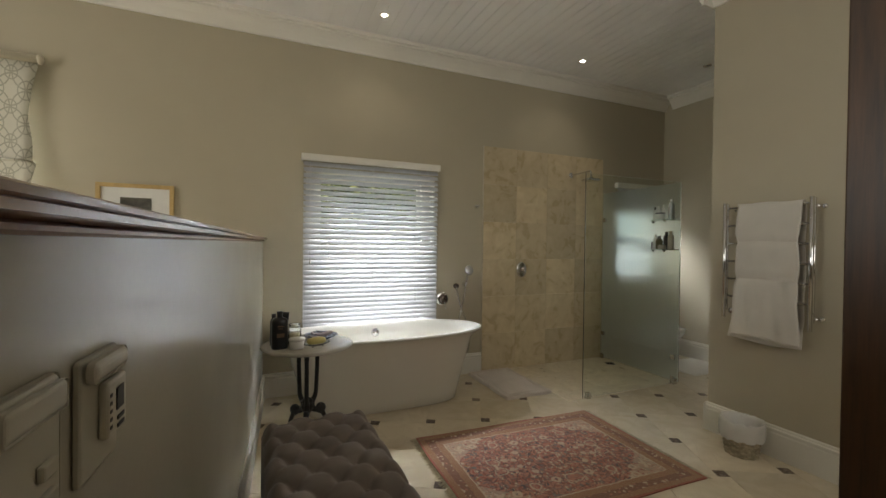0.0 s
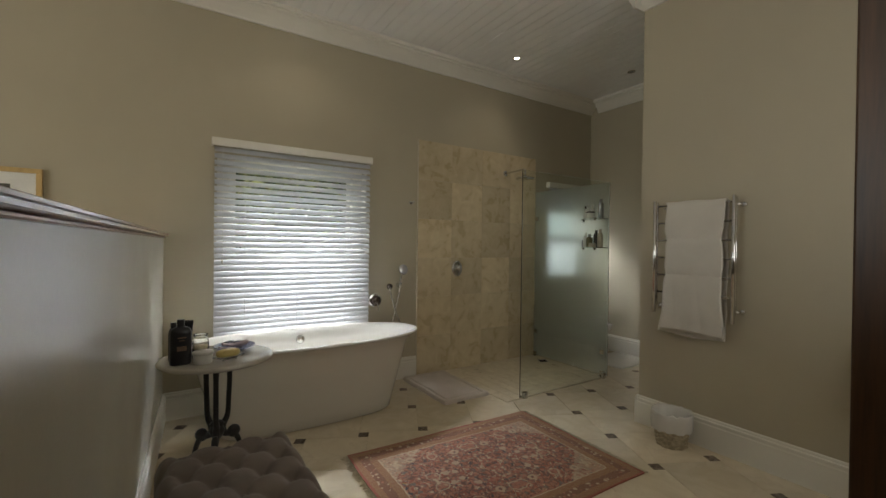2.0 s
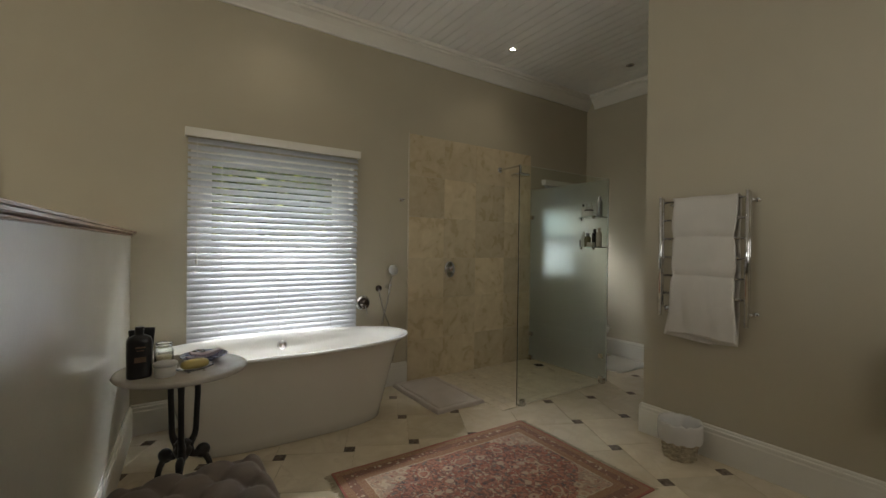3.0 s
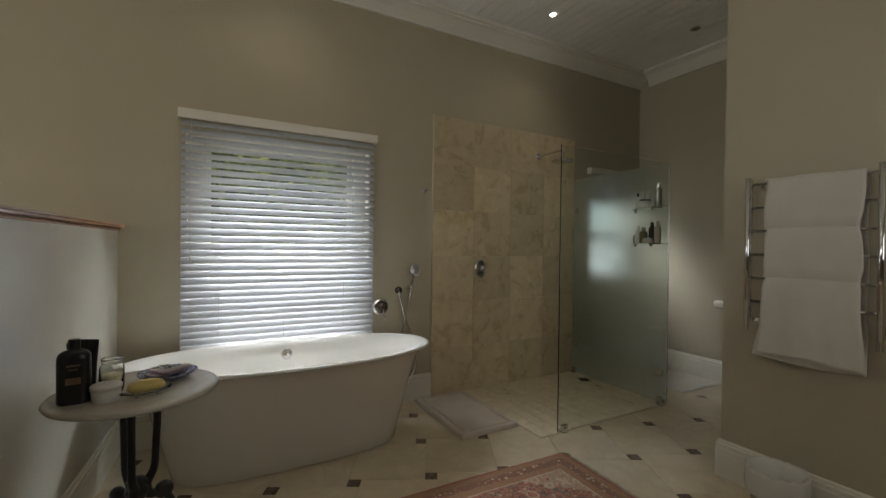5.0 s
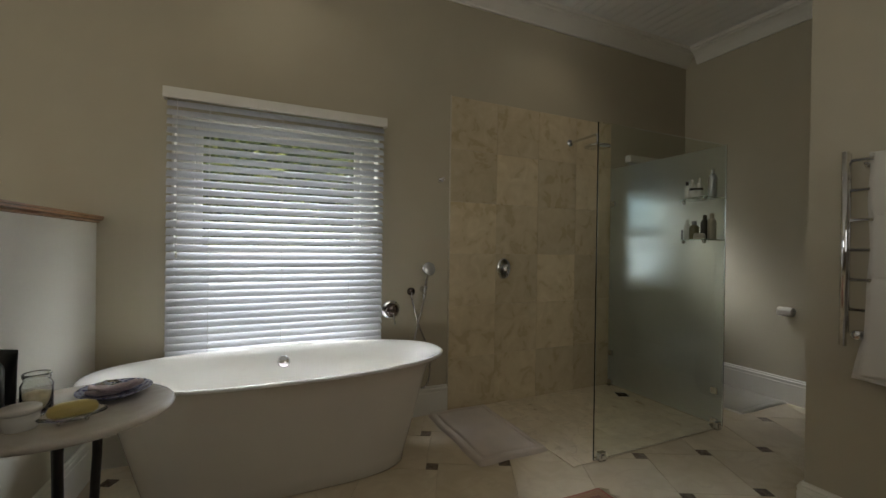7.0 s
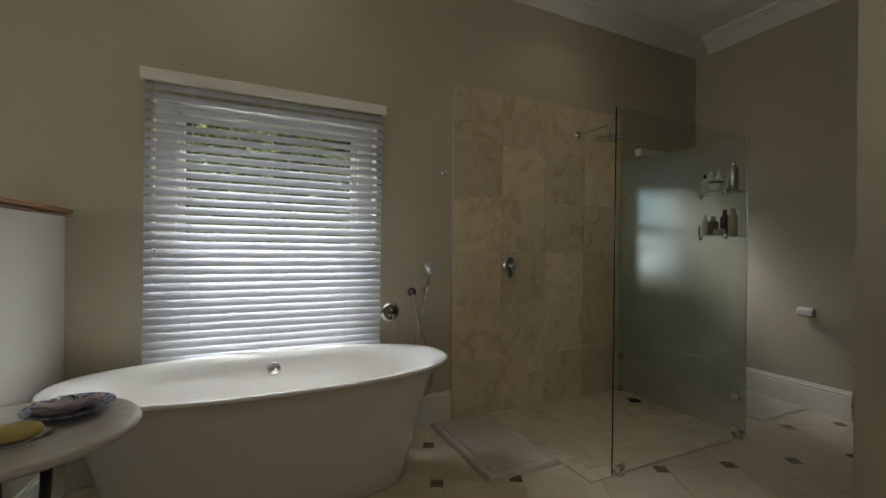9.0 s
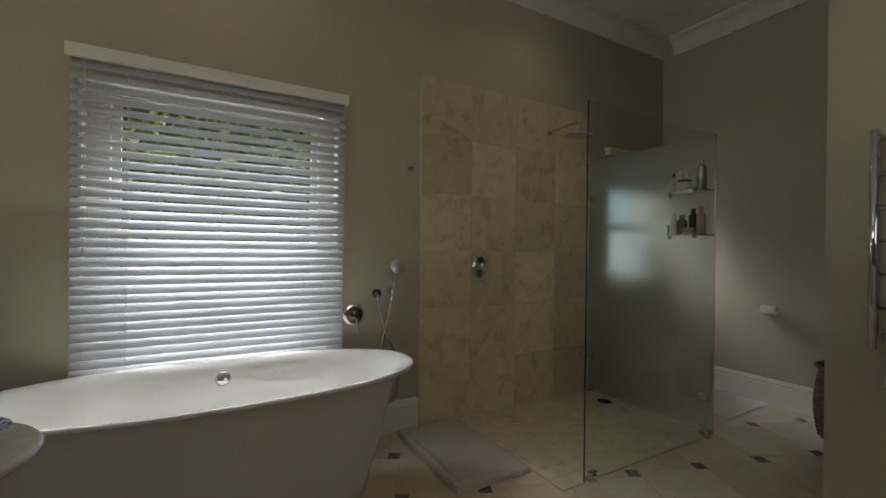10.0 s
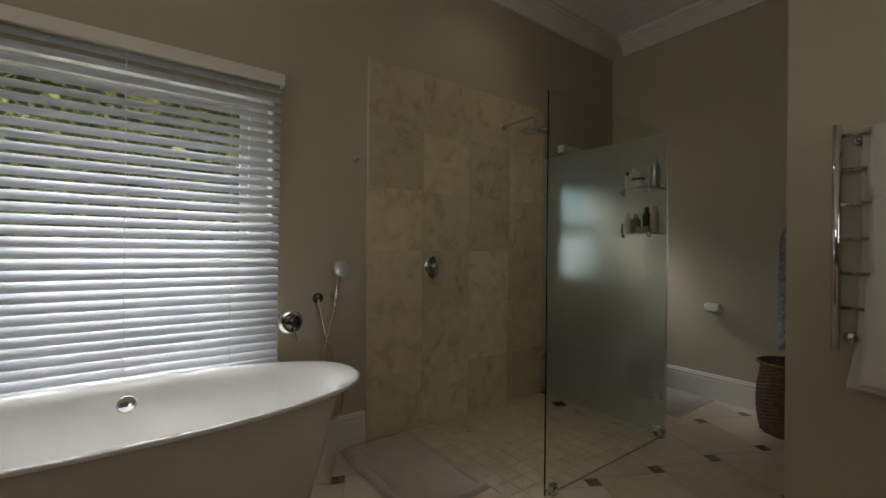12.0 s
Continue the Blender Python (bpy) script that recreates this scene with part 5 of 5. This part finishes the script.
# ---- bottles on the shower shelves ----
GREYP = mat("grey_bottle", (0.25, 0.26, 0.27), 0.3)
WHITEP = mat("white_bottle", (0.7, 0.69, 0.64), 0.35)
AMBER = mat("olive_bottle", (0.16, 0.14, 0.06), 0.3)
PALEB = mat("beige_bottle", (0.5, 0.43, 0.33), 0.35)
SILV = mat("silver_can", (0.55, 0.56, 0.58), 0.25, 0.8)
G = "bottles on the shower shelves"
for z, row in ((1.618, (("white plastic bottle with a dark cap", 3.665, 3.29, 0.016, 0.115, WHITEP, BLACKB), ("white plastic bottle", 3.655, 3.245, 0.018, 0.12, WHITEP, WHITEP),
                        ("low wide white jar with a dark lid", 3.6, 3.175, 0.036, 0.06, WHITEP, BLACKB), ("tall silver spray can", 3.65, 3.09, 0.023, 0.165, SILV, SILV), ("white pump bottle", 3.67, 3.2, 0.016, 0.125, WHITEP, WHITEP))),
               (1.324, (("white plastic bottle", 3.66, 3.28, 0.018, 0.125, WHITEP, WHITEP), ("olive glass bottle", 3.62, 3.2, 0.026, 0.11, AMBER, GREYP),
                        ("dark grey plastic bottle", 3.655, 3.145, 0.022, 0.145, BLACKB, BLACKB), ("beige plastic bottle", 3.64, 3.085, 0.022, 0.15, PALEB, PALEB), ("low beige soap box", 3.575, 3.13, 0.03, 0.035, PALEB, PALEB), ("thin grey razor handle bottle", 3.665, 3.325, 0.006, 0.06, GREYP, GREYP)))):
    for lab, bx, by, br, bh, bmaterial, cm in row:
        bottle(lab + " on a glass shelf", (bx, by, z), br * 1.25, bh * 1.22, bmaterial, 1.0, True, cm, G, cap_h=min(0.03, bh * 0.25), cap_r=0.95 if bh < 0.07 else 0.5)

# ---- tiled shower wall ----
tw = thing("shower_wall_tiles", "large beige travertine tiles on the shower wall", "wall tiles", (2.064, N, 0), kind="structure")
part("tile_backing", box(0, -0.004, 0.0, 1.626, -0.0005, 2.389), mat("pale_grout", (0.57, 0.47, 0.32), 0.9), tw)
part("edge_trim", box(-0.006, -0.0165, 0.0, -0.0005, -0.0005, 2.393, 0.001), mat("cream_trim", (0.6, 0.54, 0.42), 0.4), tw)
TSX, TSZ = 0.4065, 0.398
tile_mesh = None
for i in range(4):
    for j in range(6):
        if tile_mesh is None:
            o = part("tile", box(-TSX / 2 + 0.0007, -0.006, -TSZ / 2 + 0.0007, TSX / 2 - 0.0007, 0.006, TSZ / 2 - 0.0007, 0.0008, seg=1), TRAV, tw)
            tile_mesh = o.data
        else:
            o = new("tile", tile_mesh)
            o.parent = tw
        o.location = (TSX * (i + 0.5), -0.0105 + rng.uniform(-0.0006, 0.0006), TSZ * (j + 0.5))

# ---- floor: large square tiles with small dark squares between them ----
floor = thing("floor", "polished cream stone floor with small brown inserts", "floor", kind="structure")
part("bed", box(W - 0.2, -1.8, -0.3, T + 0.2, N + 0.24, -0.004), GROUT, floor)
part("nook_bed", box(T + 0.2, 0.8, -0.3, E + 0.2, N + 0.24, -0.004), GROUT, floor)
part("far_paving", box(W, -1.6, -0.003, -0.35, N, 0.0), FLOOR, floor)
LAT, Q = 0.4203, 0.069
P = math.sqrt(LAT * LAT - Q * Q)
TURN_F = -17.725 - math.degrees(math.atan(Q / P))
cu, su = math.cos(radians(TURN_F)), math.sin(radians(TURN_F))
O = Vector((3.116, 2.456)) - (P + Q / 2) * Vector((cu, su)) - (Q / 2) * Vector((-su, cu))


def floor_piece(name, size, centre, material, shared):
    """A floor stone turned to the pattern, cut off at the walls."""
    c = centre
    g = 0.001
    reach = size * 0.72
    if c.x - reach > E or c.x + reach < -0.35 or c.y - reach > N or c.y + reach < -1.6:
        return
    if c.x > T + 0.2 and c.y + reach < 1.0:
        return
    cut = c.x + reach > E or c.x - reach < -0.35 or c.y + reach > N or c.y - reach < -1.6
    m = pose(c.x, c.y, 0, 0, 0, TURN_F)
    if cut or name not in shared:
        bm = box(-size / 2 + g, -size / 2 + g, -0.012, size / 2 - g, size / 2 - g, 0.0, 0.0008, seg=1)
        if cut:
            inv = m.inverted()
            for co, no in (((E, 0, 0), (1, 0, 0)), ((-0.35, 0, 0), (-1, 0, 0)), ((0, N, 0), (0, 1, 0)), ((0, -1.6, 0), (0, -1, 0))):
                bmesh.ops.bisect_plane(bm, geom=bm.verts[:] + bm.edges[:] + bm.faces[:], plane_co=inv @ Vector(co), plane_no=(inv.to_3x3() @ Vector(no)), clear_outer=True)
            if len(bm.faces) < 3:
                bm.free()
                return
        o = part(name, bm, material, floor)
        if not cut:
            shared[name] = o.data
    else:
        o = new(name, shared[name])
        o.parent = floor
    o.matrix_local = m


shared = {}
for i in range(-18, 19):
    for j in range(-18, 19):
        base = O + i * (P * Vector((cu, su)) + Q * Vector((-su, cu))) + j * (-Q * Vector((cu, su)) + P * Vector((-su, cu)))
        at = lambda u, v: base + u * Vector((cu, su)) + v * Vector((-su, cu))
        floor_piece("floor_tile", P, at(P / 2, P / 2), FLOOR, shared)
        floor_piece("insert", Q, at(P + Q / 2, Q / 2), INSERT, shared)

# shower floor of small tiles, with a square drain
sf = thing("shower_floor", "small cream stone tiles on the shower floor", "floor", (2.374, 3.036, 0.0), kind="structure")
part("bed", box(0, 0, 0.0005, 1.336, 1.015, 0.0022), GROUT, sf)
SMALL = stone("cream_small_tile", (0.75, 0.66, 0.5), (0.65, 0.55, 0.39), 0.3, 6, rand=0.05, vein=(0.55, 0.46, 0.32))
st = None
for i in range(13):
    for j in range(10):
        if st is None:
            o = part("small_tile", box(-0.0506, -0.0502, -0.003, 0.0506, 0.0502, 0.002, 0.0008, seg=1), SMALL, sf)
            st = o.data
        else:
            o = new("small_tile", st)
            o.parent = sf
        o.location = (0.0514 + 0.1028 * i, 0.051 + 0.1015 * j, 0.0038)
dr = thing("shower_drain", "square metal shower drain", "drain", (3.585, 3.79, 0.006), TURN_F)
part("frame", box(-0.05, -0.05, 0, 0.05, 0.05, 0.002, 0.0005), CHROME, dr)
for k in range(6):
    part("grate_bar", box(-0.042, -0.04 + 0.0145 * k, 0.002, 0.042, -0.032 + 0.0145 * k, 0.004), DARKM, dr)
